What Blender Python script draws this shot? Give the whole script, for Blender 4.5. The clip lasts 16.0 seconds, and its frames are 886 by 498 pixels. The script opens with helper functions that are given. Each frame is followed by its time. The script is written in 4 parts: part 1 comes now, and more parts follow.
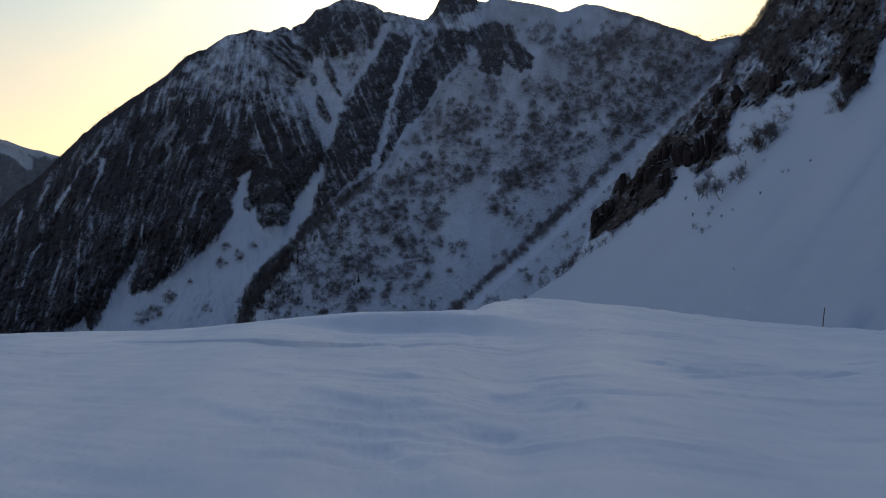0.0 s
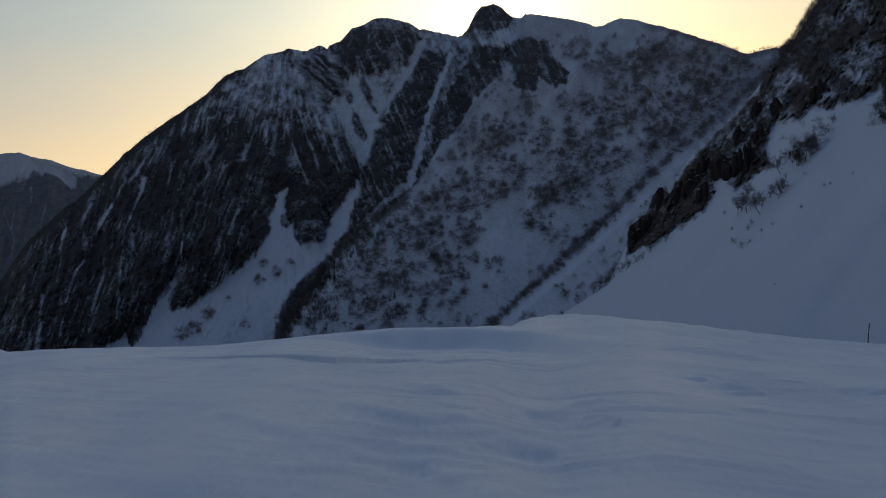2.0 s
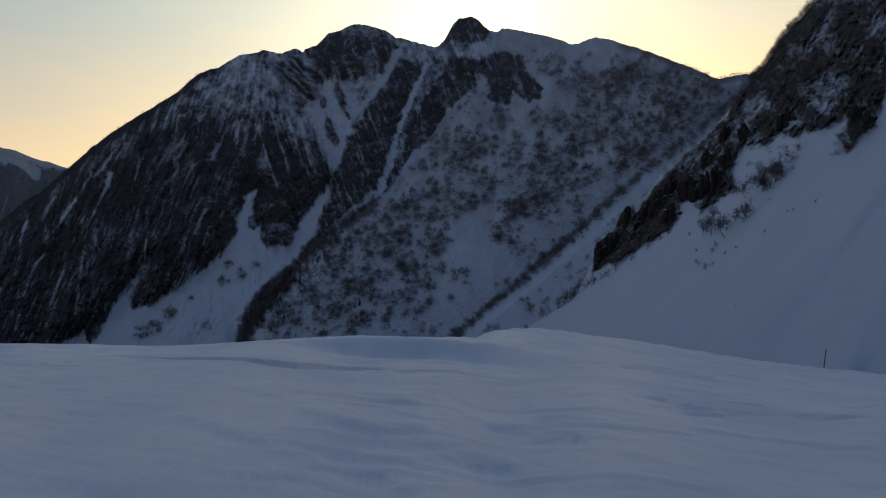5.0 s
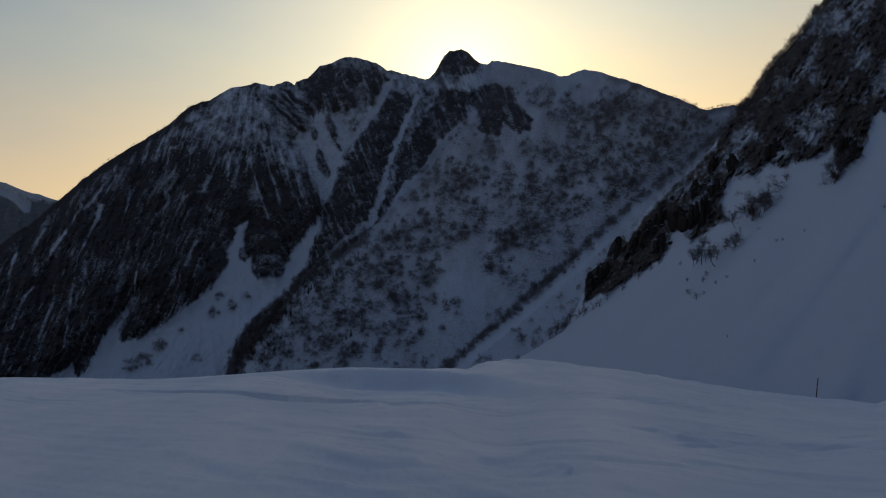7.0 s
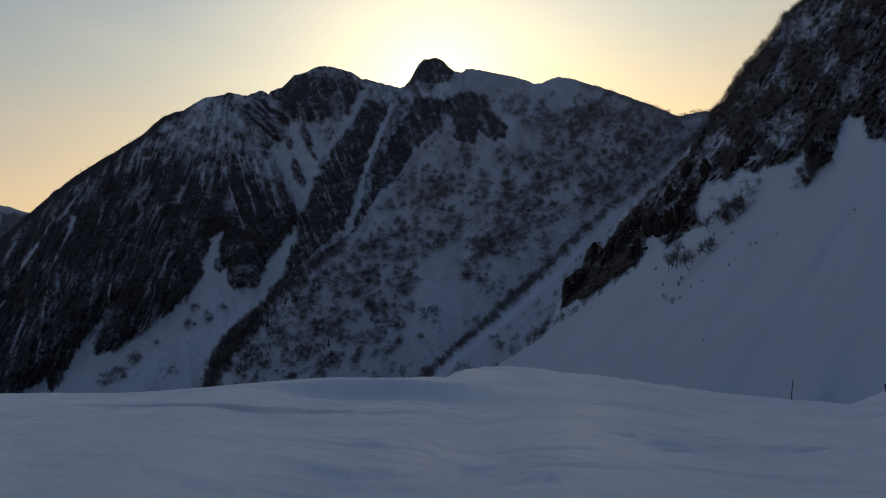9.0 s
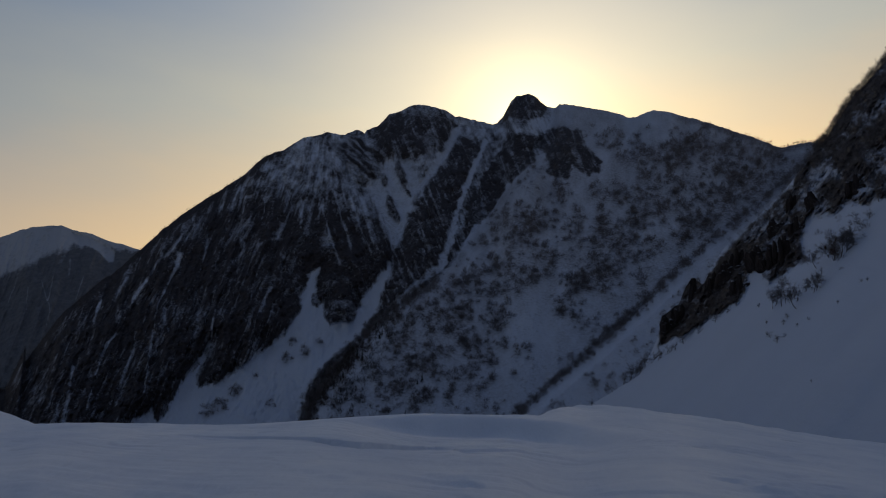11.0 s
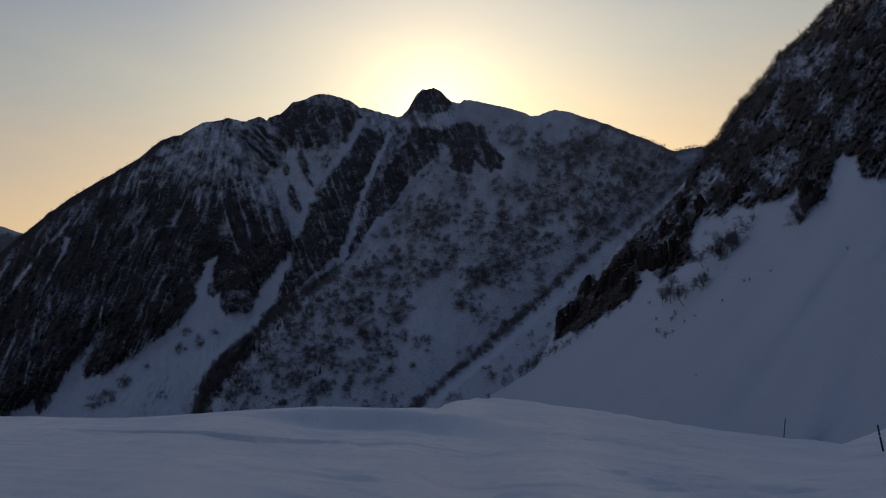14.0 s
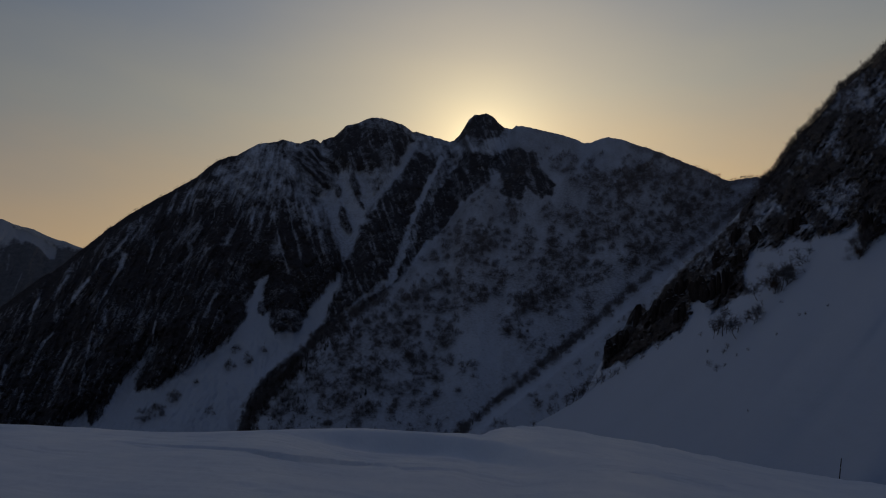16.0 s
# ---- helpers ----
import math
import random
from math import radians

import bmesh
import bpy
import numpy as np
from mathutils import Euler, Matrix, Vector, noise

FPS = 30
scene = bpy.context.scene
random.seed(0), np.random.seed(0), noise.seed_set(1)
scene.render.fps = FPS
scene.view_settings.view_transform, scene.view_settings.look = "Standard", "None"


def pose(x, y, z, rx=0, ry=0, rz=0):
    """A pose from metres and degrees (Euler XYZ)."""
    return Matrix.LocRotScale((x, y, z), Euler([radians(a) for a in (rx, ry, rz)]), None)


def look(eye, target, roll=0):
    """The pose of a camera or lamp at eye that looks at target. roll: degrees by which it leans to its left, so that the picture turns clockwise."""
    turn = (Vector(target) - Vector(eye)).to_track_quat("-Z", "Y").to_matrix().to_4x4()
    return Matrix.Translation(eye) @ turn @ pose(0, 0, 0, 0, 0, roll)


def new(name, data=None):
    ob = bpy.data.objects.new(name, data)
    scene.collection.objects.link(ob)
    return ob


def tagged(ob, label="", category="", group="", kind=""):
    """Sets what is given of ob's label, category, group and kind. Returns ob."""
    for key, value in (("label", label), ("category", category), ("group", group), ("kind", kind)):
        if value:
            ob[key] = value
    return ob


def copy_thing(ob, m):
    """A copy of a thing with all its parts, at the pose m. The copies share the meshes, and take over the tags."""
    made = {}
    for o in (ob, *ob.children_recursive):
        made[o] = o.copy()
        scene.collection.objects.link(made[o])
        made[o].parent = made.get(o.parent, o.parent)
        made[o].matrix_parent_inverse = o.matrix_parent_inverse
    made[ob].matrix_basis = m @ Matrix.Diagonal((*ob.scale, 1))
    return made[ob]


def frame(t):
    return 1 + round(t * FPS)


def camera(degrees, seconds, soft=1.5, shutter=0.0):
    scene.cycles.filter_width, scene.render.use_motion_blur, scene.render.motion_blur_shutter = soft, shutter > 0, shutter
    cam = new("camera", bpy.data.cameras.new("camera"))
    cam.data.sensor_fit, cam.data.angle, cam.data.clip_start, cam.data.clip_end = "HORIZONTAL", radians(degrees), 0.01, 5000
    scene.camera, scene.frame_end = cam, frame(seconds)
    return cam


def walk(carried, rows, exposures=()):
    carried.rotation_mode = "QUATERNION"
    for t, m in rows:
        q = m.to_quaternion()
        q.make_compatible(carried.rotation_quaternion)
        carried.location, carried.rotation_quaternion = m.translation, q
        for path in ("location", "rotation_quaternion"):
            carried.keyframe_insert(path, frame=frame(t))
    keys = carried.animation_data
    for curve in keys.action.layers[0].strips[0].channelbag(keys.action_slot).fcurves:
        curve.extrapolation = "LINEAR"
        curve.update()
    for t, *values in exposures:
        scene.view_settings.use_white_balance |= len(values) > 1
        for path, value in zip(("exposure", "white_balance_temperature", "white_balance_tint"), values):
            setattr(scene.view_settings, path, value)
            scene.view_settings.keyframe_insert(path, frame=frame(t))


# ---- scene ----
cam = camera(55.99, 16.0, soft=1.1)
EYE = 1.6
# seconds, yaw, pitch, roll: a camera held by someone who stands still and turns
PATH = [
    (0.0, -0.0, 3.8, 0.0), (0.5, 0.83, 4.9, 0.76), (1.0, 2.94, 5.27, 0.09), (1.5, 2.88, 5.25, 0.02),
    (2.0, 2.46, 4.88, 0.05), (2.5, 1.99, 4.67, -0.54), (3.0, 1.8, 5.41, -1.05), (3.5, 0.46, 5.68, -1.27),
    (3.7, -0.15, 5.52, -1.4), (6.0, 0.23, 5.89, -2.64), (6.5, -0.16, 6.67, -2.38), (7.0, -0.55, 7.72, -1.88),
    (7.5, -1.06, 8.44, -1.1), (8.0, -2.08, 8.31, -0.61), (8.2, -2.48, 8.25, -0.49), (10.3, 0.55, 9.03, -2.32),
    (10.5, 1.71, 9.53, -2.06), (11.0, 4.3, 10.59, -1.94), (11.5, 3.32, 11.94, -1.91), (11.6, 2.7, 12.28, -1.72),
    (12.0, 1.27, 13.36, -1.19), (12.5, 1.33, 12.51, -1.6), (13.0, -0.62, 10.46, -2.18), (13.5, -2.24, 9.94, -1.88),
    (14.0, -2.59, 10.33, -2.05), (14.5, -1.97, 10.84, -2.38), (15.0, -0.99, 10.33, -2.39), (15.5, 0.13, 10.49, -3.52),
    (16.0, 0.42, 11.85, -4.15)]
# seconds, stops, kelvin, tint
LIGHT = [(0.0, 0.35, 6500, 10), (0.5, 0.2, 6500, 10), (1.0, -0.22, 6500, 10), (2.0, -0.13, 6500, 10), (3.5, -0.1, 6500, 10), (6.0, -0.1, 6500, 10), (6.5, -0.19, 6500, 10), (7.0, -0.46, 6500, 11), (7.5, -0.6, 6500, 11), (8.0, -0.5, 6500, 11), (10.5, -0.35, 6600, 15), (11.0, -0.6, 6600, 15), (11.5, -0.6, 6600, 15), (12.0, -0.52, 6600, 17), (12.5, -0.68, 6600, 17), (13.5, -0.56, 6600, 17), (14.0, -0.55, 6600, 17), (15.0, -0.65, 6600, 17), (15.5, -0.72, 6600, 17), (16.0, -1.4, 6600, 17)]
# the arms rise a little on the way
LIFT = [(0.0, 0.0), (3.5, 0.01), (7.5, 0.03), (10.5, 0.06), (12.0, 0.09), (15.0, 0.11), (16.0, 0.11)]
walk(cam, [(t, pose(0, 0, EYE + float(np.interp(t, [k[0] for k in LIFT], [k[1] for k in LIFT])), 90 + p, r, y)) for t, y, p, r in PATH], LIGHT)

# ---- sky and sun: the sun stands just behind the pointed peak ----
SUN_EL, SUN_AZ = 18.6, 1.2
SKY_STRENGTH = 0.043
HAZE_TINT = (0.62, 0.46, 0.22)
HAZE = [(0.19, (1.38, 0.91, 0.36)), (0.27, (1.04, 0.88, 0.51)), (0.37, (0.62, 0.65, 0.57)), (0.50, (0.29, 0.41, 0.57)), (0.8, (0.05, 0.19, 0.55))]
HAZE_BACK = 0.07
VEIL = 0.10
GLOW = [(18.0, (0.34, 0.27, 0.14)), (60.0, (0.60, 0.48, 0.26)), (400.0, (1.0, 0.85, 0.42)), (2500.0, (1.6, 1.4, 0.8))]
world = bpy.data.worlds.new("sky")
scene.world = world
world.use_nodes = True
wn, wl = world.node_tree.nodes, world.node_tree.links
sky = wn.new("ShaderNodeTexSky")
sky.sky_type, sky.sun_disc = "NISHITA", False
sky.sun_elevation, sky.sun_rotation = radians(SUN_EL), radians(SUN_AZ)
sky.altitude, sky.air_density, sky.dust_density, sky.ozone_density = 1800, 1.0, 1.0, 3.0
sun_way = Vector((math.sin(radians(SUN_AZ)) * math.cos(radians(SUN_EL)), math.cos(radians(SUN_AZ)) * math.cos(radians(SUN_EL)), math.sin(radians(SUN_EL))))


def sky_math(op, a, b):
    n = wn.new("ShaderNodeMath")
    n.operation = op
    for k, v in enumerate((a, b)):
        if isinstance(v, (int, float)):
            n.inputs[k].default_value = v
        else:
            wl.new(v, n.inputs[k])
    return n.outputs[0]


def sky_vector(op, a, b):
    n = wn.new("ShaderNodeVectorMath")
    n.operation = op
    for k, v in enumerate((a, b)):
        if isinstance(v, tuple):
            n.inputs[k].default_value = v
        elif v is not None:
            wl.new(v, n.inputs[k])
    return n.outputs["Value"] if op == "DOT_PRODUCT" else n.outputs[0]


def sky_scaled(colour, f):
    n = wn.new("ShaderNodeVectorMath")
    n.operation = "SCALE"
    if isinstance(colour, tuple):
        n.inputs[0].default_value = colour
    else:
        wl.new(colour, n.inputs[0])
    wl.new(f, n.inputs["Scale"])
    return n.outputs[0]


# thin haze over the clear sky: warm towards the horizon, bright round the sun
way = sky_vector("NORMALIZE", wn.new("ShaderNodeTexCoord").outputs["Generated"], None)
split = wn.new("ShaderNodeSeparateXYZ")
wl.new(way, split.inputs[0])
haze = wn.new("ShaderNodeValToRGB")
for e, (at, c) in zip([haze.color_ramp.elements[0], haze.color_ramp.elements[1]] + [haze.color_ramp.elements.new(0.5) for _ in range(3)], HAZE):
    e.position, e.color = at, (*c, 1)
# the haze stands higher to the right of the sun, and thin veils of cloud lie in it
veil = wn.new("ShaderNodeTexNoise")
veil.inputs["Scale"].default_value, veil.inputs["Detail"].default_value, veil.inputs["Roughness"].default_value = 3.0, 5.0, 0.55
wl.new(sky_vector("MULTIPLY", way, (1.0, 1.0, 3.0)), veil.inputs["Vector"])
veils = sky_math("MULTIPLY", sky_math("SUBTRACT", veil.outputs[0], 0.5), VEIL)
height = sky_math("SUBTRACT", split.outputs[2], sky_math("MULTIPLY", split.outputs[0], 0.13))
wl.new(sky_math("ADD", height, veils), haze.inputs[0])
toward = sky_math("MAXIMUM", sky_vector("DOT_PRODUCT", way, tuple(sun_way)), 0.0)
beside = sky_math("MAXIMUM", sky_vector("DOT_PRODUCT", way, tuple(Euler((0, 0, radians(-5))).to_matrix() @ sun_way)), 0.0)
total = sky_scaled(haze.outputs[0], sky_math("ADD", sky_math("MULTIPLY", sky_math("POWER", beside, 2.4), 1 - HAZE_BACK), HAZE_BACK))
for power, colour in GLOW:
    total = sky_vector("ADD", total, sky_scaled(colour, sky_math("POWER", toward, power)))
clear = wn.new("ShaderNodeVectorMath")
clear.operation = "SCALE"
wl.new(sky.outputs[0], clear.inputs[0])
clear.inputs["Scale"].default_value = SKY_STRENGTH
thinned = sky_vector("ADD", (1.0, 1.0, 1.0), sky_scaled(tuple(c - 1 for c in HAZE_TINT), sky_math("POWER", toward, 4.0)))
wl.new(sky_vector("ADD", total, sky_vector("MULTIPLY", clear.outputs[0], thinned)), wn["Background"].inputs[0])
sun = new("sun", bpy.data.lights.new("sun", "SUN"))
sun.data.energy, sun.data.angle, sun.data.color = 3.0, radians(0.5), (1, 0.88, 0.7)
sun.matrix_world = look(sun_way * 3000, (0, 0, 0))


# ---- noise and plan helpers; bearing a = 1000 x / y, rise b = 1000 z / y, both as seen from the eye ----
def hashed(i, j, seed):
    h = (i.astype(np.int64) * 374761393 + j.astype(np.int64) * 668265263 + seed * 974711) & 0xFFFFFFFF
    h = ((h ^ (h >> 13)) * 1274126177) & 0xFFFFFFFF
    return ((h ^ (h >> 16)) & 0xFFFF) / 65535.0


def value_noise(x, y, seed):
    i, j = np.floor(x), np.floor(y)
    fx, fy = x - i, y - j
    fx, fy = fx * fx * fx * (fx * (fx * 6 - 15) + 10), fy * fy * fy * (fy * (fy * 6 - 15) + 10)
    top = hashed(i, j, seed) * (1 - fx) + hashed(i + 1, j, seed) * fx
    low = hashed(i, j + 1, seed) * (1 - fx) + hashed(i + 1, j + 1, seed) * fx
    return top * (1 - fy) + low * fy


def fbm(x, y, seed, octaves=5, gain=0.5):
    """Smooth noise about 0, from -1 to 1."""
    total, size, norm = 0, 1.0, 0
    for k in range(octaves):
        total = total + size * (2 * value_noise(x * 2 ** k + 17.3 * k, y * 2 ** k - 9.1 * k, seed + k) - 1)
        norm += size
        size *= gain
    return total / norm


def ridged(x, y, seed, octaves=4):
    total, size, norm = 0, 1.0, 0
    for k in range(octaves):
        total = total + size * (1 - np.abs(2 * value_noise(x * 2 ** k + 5.7 * k, y * 2 ** k + 3.3 * k, seed + k) - 1) * 2)
        norm += size
        size *= 0.5
    return total / norm


def step(lo, hi, x):
    t = np.clip((x - lo) / (hi - lo), 0, 1)
    return t * t * (3 - 2 * t)


def along(points, x):
    p = sorted(points)
    return np.interp(x, [q[0] for q in p], [q[1] for q in p])


def by_rise(points, b):
    return along([(q[1], q[0]) for q in points], b)


def inside(points, a, b):
    """Signed distance to a closed outline, positive within."""
    best = np.full(a.shape, 1e9)
    odd = np.zeros(a.shape, bool)
    for (x0, y0), (x1, y1) in zip(points, points[1:] + points[:1]):
        dx, dy = x1 - x0, y1 - y0
        t = np.clip(((a - x0) * dx + (b - y0) * dy) / (dx * dx + dy * dy + 1e-9), 0, 1)
        best = np.minimum(best, np.hypot(a - x0 - t * dx, b - y0 - t * dy))
        if y0 != y1:
            odd ^= ((y0 > b) != (y1 > b)) & (a < x0 + (b - y0) * dx / dy)
    return np.where(odd, best, -best)


def near_line(points, a, b):
    best = np.full(a.shape, 1e9)
    for (x0, y0), (x1, y1) in zip(points, points[1:]):
        dx, dy = x1 - x0, y1 - y0
        t = np.clip(((a - x0) * dx + (b - y0) * dy) / (dx * dx + dy * dy + 1e-9), 0, 1)
        best = np.minimum(best, np.hypot(a - x0 - t * dx, b - y0 - t * dy))
    return best


def sheet(name, x, y, z, material, attributes=(), closed=False):
    """A mesh from a grid of places."""
    n, m = x.shape
    me = bpy.data.meshes.new(name)
    me.vertices.add(n * m)
    me.vertices.foreach_set("co", np.stack([x, y, z], -1).astype(np.float32).ravel())
    k = np.arange(n * m).reshape(n, m)
    if closed:
        k = np.concatenate([k, k[:, :1]], 1)
    quads = np.stack([k[:-1, :-1], k[:-1, 1:], k[1:, 1:], k[1:, :-1]], -1).reshape(-1, 4)
    me.loops.add(quads.size)
    me.loops.foreach_set("vertex_index", quads.astype(np.int32).ravel())
    me.polygons.add(len(quads))
    me.polygons.foreach_set("loop_start", np.arange(0, quads.size, 4, dtype=np.int32))
    me.polygons.foreach_set("use_smooth", np.ones(len(quads), bool))
    for key, values in attributes:
        at = me.attributes.new(key, "FLOAT", "POINT")
        at.data.foreach_set("value", values.astype(np.float32).ravel())
    me.update(calc_edges=True)
    me.materials.append(material)
    return new(name, me)


def soup(name, tris, material):
    """A mesh from an array of triangles, (n, 3, 3)."""
    n = len(tris)
    me = bpy.data.meshes.new(name)
    me.vertices.add(n * 3)
    me.vertices.foreach_set("co", tris.astype(np.float32).ravel())
    me.loops.add(n * 3)
    me.loops.foreach_set("vertex_index", np.arange(n * 3, dtype=np.int32))
    me.polygons.add(n)
    me.polygons.foreach_set("loop_start", np.arange(0, n * 3, 3, dtype=np.int32))
    me.update(calc_edges=True)
    me.materials.append(material)
    return me


# ---- materials ----
class Nodes:
    def __init__(self, name):
        self.mat = bpy.data.materials.new(name)
        self.mat.use_nodes = True
        self.tree = self.mat.node_tree
        self.bsdf = self.tree.nodes["Principled BSDF"]
        self.place = self.add("ShaderNodeTexCoord").outputs["Object"]

    def add(self, kind):
        return self.tree.nodes.new(kind)

    def link(self, a, b):
        self.tree.links.new(a, b)

    def noise(self, scale, detail=4, rough=0.55, stretch=None):
        n = self.add("ShaderNodeTexNoise")
        n.inputs["Scale"].default_value, n.inputs["Detail"].default_value, n.inputs["Roughness"].default_value = scale, detail, rough
        place = self.place
        if stretch:
            m = self.add("ShaderNodeMapping")
            m.inputs["Scale"].default_value = stretch[:3]
            if len(stretch) > 3:
                m.inputs["Rotation"].default_value = (0, 0, radians(stretch[3]))
            self.link(place, m.inputs[0])
            place = m.outputs[0]
        self.link(place, n.inputs["Vector"])
        return n.outputs["Fac"]

    def math(self, op, a, b=None, c=None):
        n = self.add("ShaderNodeMath")
        n.operation = op
        for k, v in enumerate((a, b, c)):
            if v is None:
                continue
            if isinstance(v, (int, float)):
                n.inputs[k].default_value = v
            else:
                self.link(v, n.inputs[k])
        return n.outputs[0]

    def ramp(self, value, stops):
        n = self.add("ShaderNodeValToRGB")
        while len(n.color_ramp.elements) < len(stops):
            n.color_ramp.elements.new(0.5)
        for e, (at, c) in zip(n.color_ramp.elements, stops):
            e.position, e.color = at, (*c, 1) if not isinstance(c, (int, float)) else (c, c, c, 1)
        self.link(value, n.inputs[0])
        return n.outputs[0]

    def mix(self, f, a, b):
        n = self.add("ShaderNodeMix")
        n.data_type = "RGBA"
        self.link(f, n.inputs[0]) if not isinstance(f, (int, float)) else None
        for k, v in ((6, a), (7, b)):
            if isinstance(v, tuple):
                n.inputs[k].default_value = (*v, 1)
            else:
                self.link(v, n.inputs[k])
        return n.outputs[2]

    def attribute(self, key):
        n = self.add("ShaderNodeAttribute")
        n.attribute_name = key
        return n.outputs["Fac"]

    def bump(self, height, distance, strength=1.0, under=None):
        n = self.add("ShaderNodeBump")
        n.inputs["Distance"].default_value, n.inputs["Strength"].default_value = distance, strength
        self.link(height, n.inputs["Height"])
        if under:
            self.link(under, n.inputs["Normal"])
        return n.outputs[0]

    def finish(self, colour, rough, normal=None, gloss=0.12):
        if isinstance(colour, tuple):
            self.bsdf.inputs["Base Color"].default_value = (*colour, 1)
        else:
            self.link(colour, self.bsdf.inputs["Base Color"])
        if isinstance(rough, (int, float)):
            self.bsdf.inputs["Roughness"].default_value = rough
        else:
            self.link(rough, self.bsdf.inputs["Roughness"])
        self.bsdf.inputs["Specular IOR Level"].default_value = gloss
        if normal:
            self.link(normal, self.bsdf.inputs["Normal"])
        return self.mat


def snow_and_rock(name, grain, rock_dark, rock_light, speckle, twig=(0.16, 0.132, 0.135), snow=(0.72, 0.765, 0.855), crisp=(0.26, 0.78)):
    """Snow that lies on rock where the attribute "rock" is low; "scrub" tells how thickly fine twigs, and shade painted
    round trees, darken the snow. grain: metres of the finest patches.
    """
    k = Nodes(name)
    fine, coarse = k.noise(1.1 / grain, 5, 0.7), k.noise(0.2 / grain, 4)
    streak = k.noise(0.8 / grain, 5, 0.6, (1.0, 1.0, 0.38))
    edge = k.math("ADD", k.attribute("rock"), k.math("MULTIPLY", k.math("SUBTRACT", fine, 0.5), speckle))
    edge = k.math("ADD", edge, k.math("MULTIPLY", k.math("SUBTRACT", streak, 0.5), 0.6))
    edge = k.math("ADD", edge, k.math("MULTIPLY", k.math("SUBTRACT", coarse, 0.5), 0.35))
    f = k.ramp(edge, [(crisp[0], 0.0), (crisp[1], 1.0)])
    rock = k.ramp(k.noise(0.6 / grain, 6, 0.65), [(0.3, rock_dark), (0.72, rock_light)])
    white = k.mix(k.noise(0.05 / grain, 4), snow, tuple(0.88 * c for c in snow))
    twigs = k.math("MULTIPLY", k.attribute("scrub"), k.ramp(k.noise(1.1 / grain, 4, 0.7), [(0.3, 0.25), (0.65, 1.0)]))
    colour = k.mix(f, k.mix(twigs, white, twig), rock)
    return k.finish(colour, 0.85, k.bump(k.math("MULTIPLY", fine, k.math("ADD", k.math("MULTIPLY", f, 0.85), 0.15)), grain * 0.6, 0.6))


def plain(name, dark, light, scale, rough=0.85, detail=4):
    k = Nodes(name)
    f = k.noise(scale, detail)
    return k.finish(k.ramp(f, [(0.3, dark), (0.7, light)]), rough, k.bump(f, 0.2 / scale, 0.4))


def snowfield():
    k = Nodes("wind_packed_snow")
    fine = k.noise(9, 5, 0.6, (1.3, 0.6, 1))
    wide = k.noise(0.9, 4, 0.5, (1.2, 0.5, 1))
    crust = k.ramp(k.noise(0.5, 5, 0.6, (0.8, 0.4, 1)), [(0.35, 0.0), (0.65, 1.0)])
    colour = k.mix(crust, (0.735, 0.785, 0.865), (0.815, 0.855, 0.92))
    normal = k.bump(fine, 0.02, 0.35, k.bump(wide, 0.12, 0.7))
    return k.finish(colour, k.ramp(crust, [(0.0, 0.7), (1.0, 0.45)]), normal, 0.2)


SNOWFIELD = snowfield()
# face rock lifted a little: thin haze is painted into its dark tones
FACE = snow_and_rock("snowy_rock_face", 4.0, (0.028, 0.026, 0.030), (0.080, 0.072, 0.076), 1.0, twig=(0.13, 0.115, 0.118), snow=(0.655, 0.715, 0.82), crisp=(0.20, 0.86))
# the slope's shade is put into its snow colour, darker than the field's
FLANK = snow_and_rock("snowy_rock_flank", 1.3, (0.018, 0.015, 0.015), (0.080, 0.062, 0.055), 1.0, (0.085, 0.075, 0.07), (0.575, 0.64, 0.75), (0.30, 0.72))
# forest tones paled and snow dulled: distance haze is painted into these colours
FAR_HAZED = snow_and_rock("far_hazy_forested_mountain", 16.0, (0.11, 0.118, 0.132), (0.19, 0.20, 0.216), 0.35, (0.1, 0.1, 0.1), (0.50, 0.53, 0.58))
TWIG = plain("bare_twigs", (0.095, 0.086, 0.088), (0.19, 0.172, 0.174), 0.5)
# these dark tones are lifted for haze too, in the colour itself
DARK_TWIG = plain("dark_twigs", (0.03, 0.025, 0.024), (0.095, 0.078, 0.073), 0.3)
BARK = plain("grey_bark", (0.07, 0.06, 0.055), (0.20, 0.18, 0.16), 1.2)
NEEDLE = plain("dark_needles", (0.012, 0.02, 0.014), (0.035, 0.05, 0.03), 0.8)
POLE_DARK = plain("weathered_dark_pole", (0.02, 0.02, 0.02), (0.06, 0.05, 0.04), 6)
POLE_PALE = plain("pale_band", (0.3, 0.28, 0.25), (0.45, 0.42, 0.38), 6)

# ---- the snowfield: one sheet, from underfoot over the drift's crest down into the valley ----
CREST = [(-621.2, -23.4), (-598.4, -30.8), (-574.3, -38.1)] + [(-537.3, -35.5), (-347.6, -30.6), (-266.7, -24.1), (-199.3, -17.9), (-145.4, -13.4), (-98.2, -9.6), (-7.8, -8.3), (36.7, -7.3), (53.4, -0.2), (66.9, 3.4), (90.4, 6.6), (117.4, 7.2), (157.8, 4.8), (204.9, -1.6), (258.6, -6.4), (305.5, -12), (372.3, -19.9), (439, -25), (472.2, -28.3), (505.5, -29.5)] + [(524.6, -32.3), (545.7, -24.9), (567, -16.3), (579.8, -11.2)] + [(680, 5), (760, 12)]
CREST_SOFT = [(k, float(np.mean(along(CREST, np.linspace(k - 130, k + 130, 40))))) for k in range(-900, 901, 20)]
LIP = [(-158.8, -15.7), (36.8, -11.3), (168.1, -36.4)]
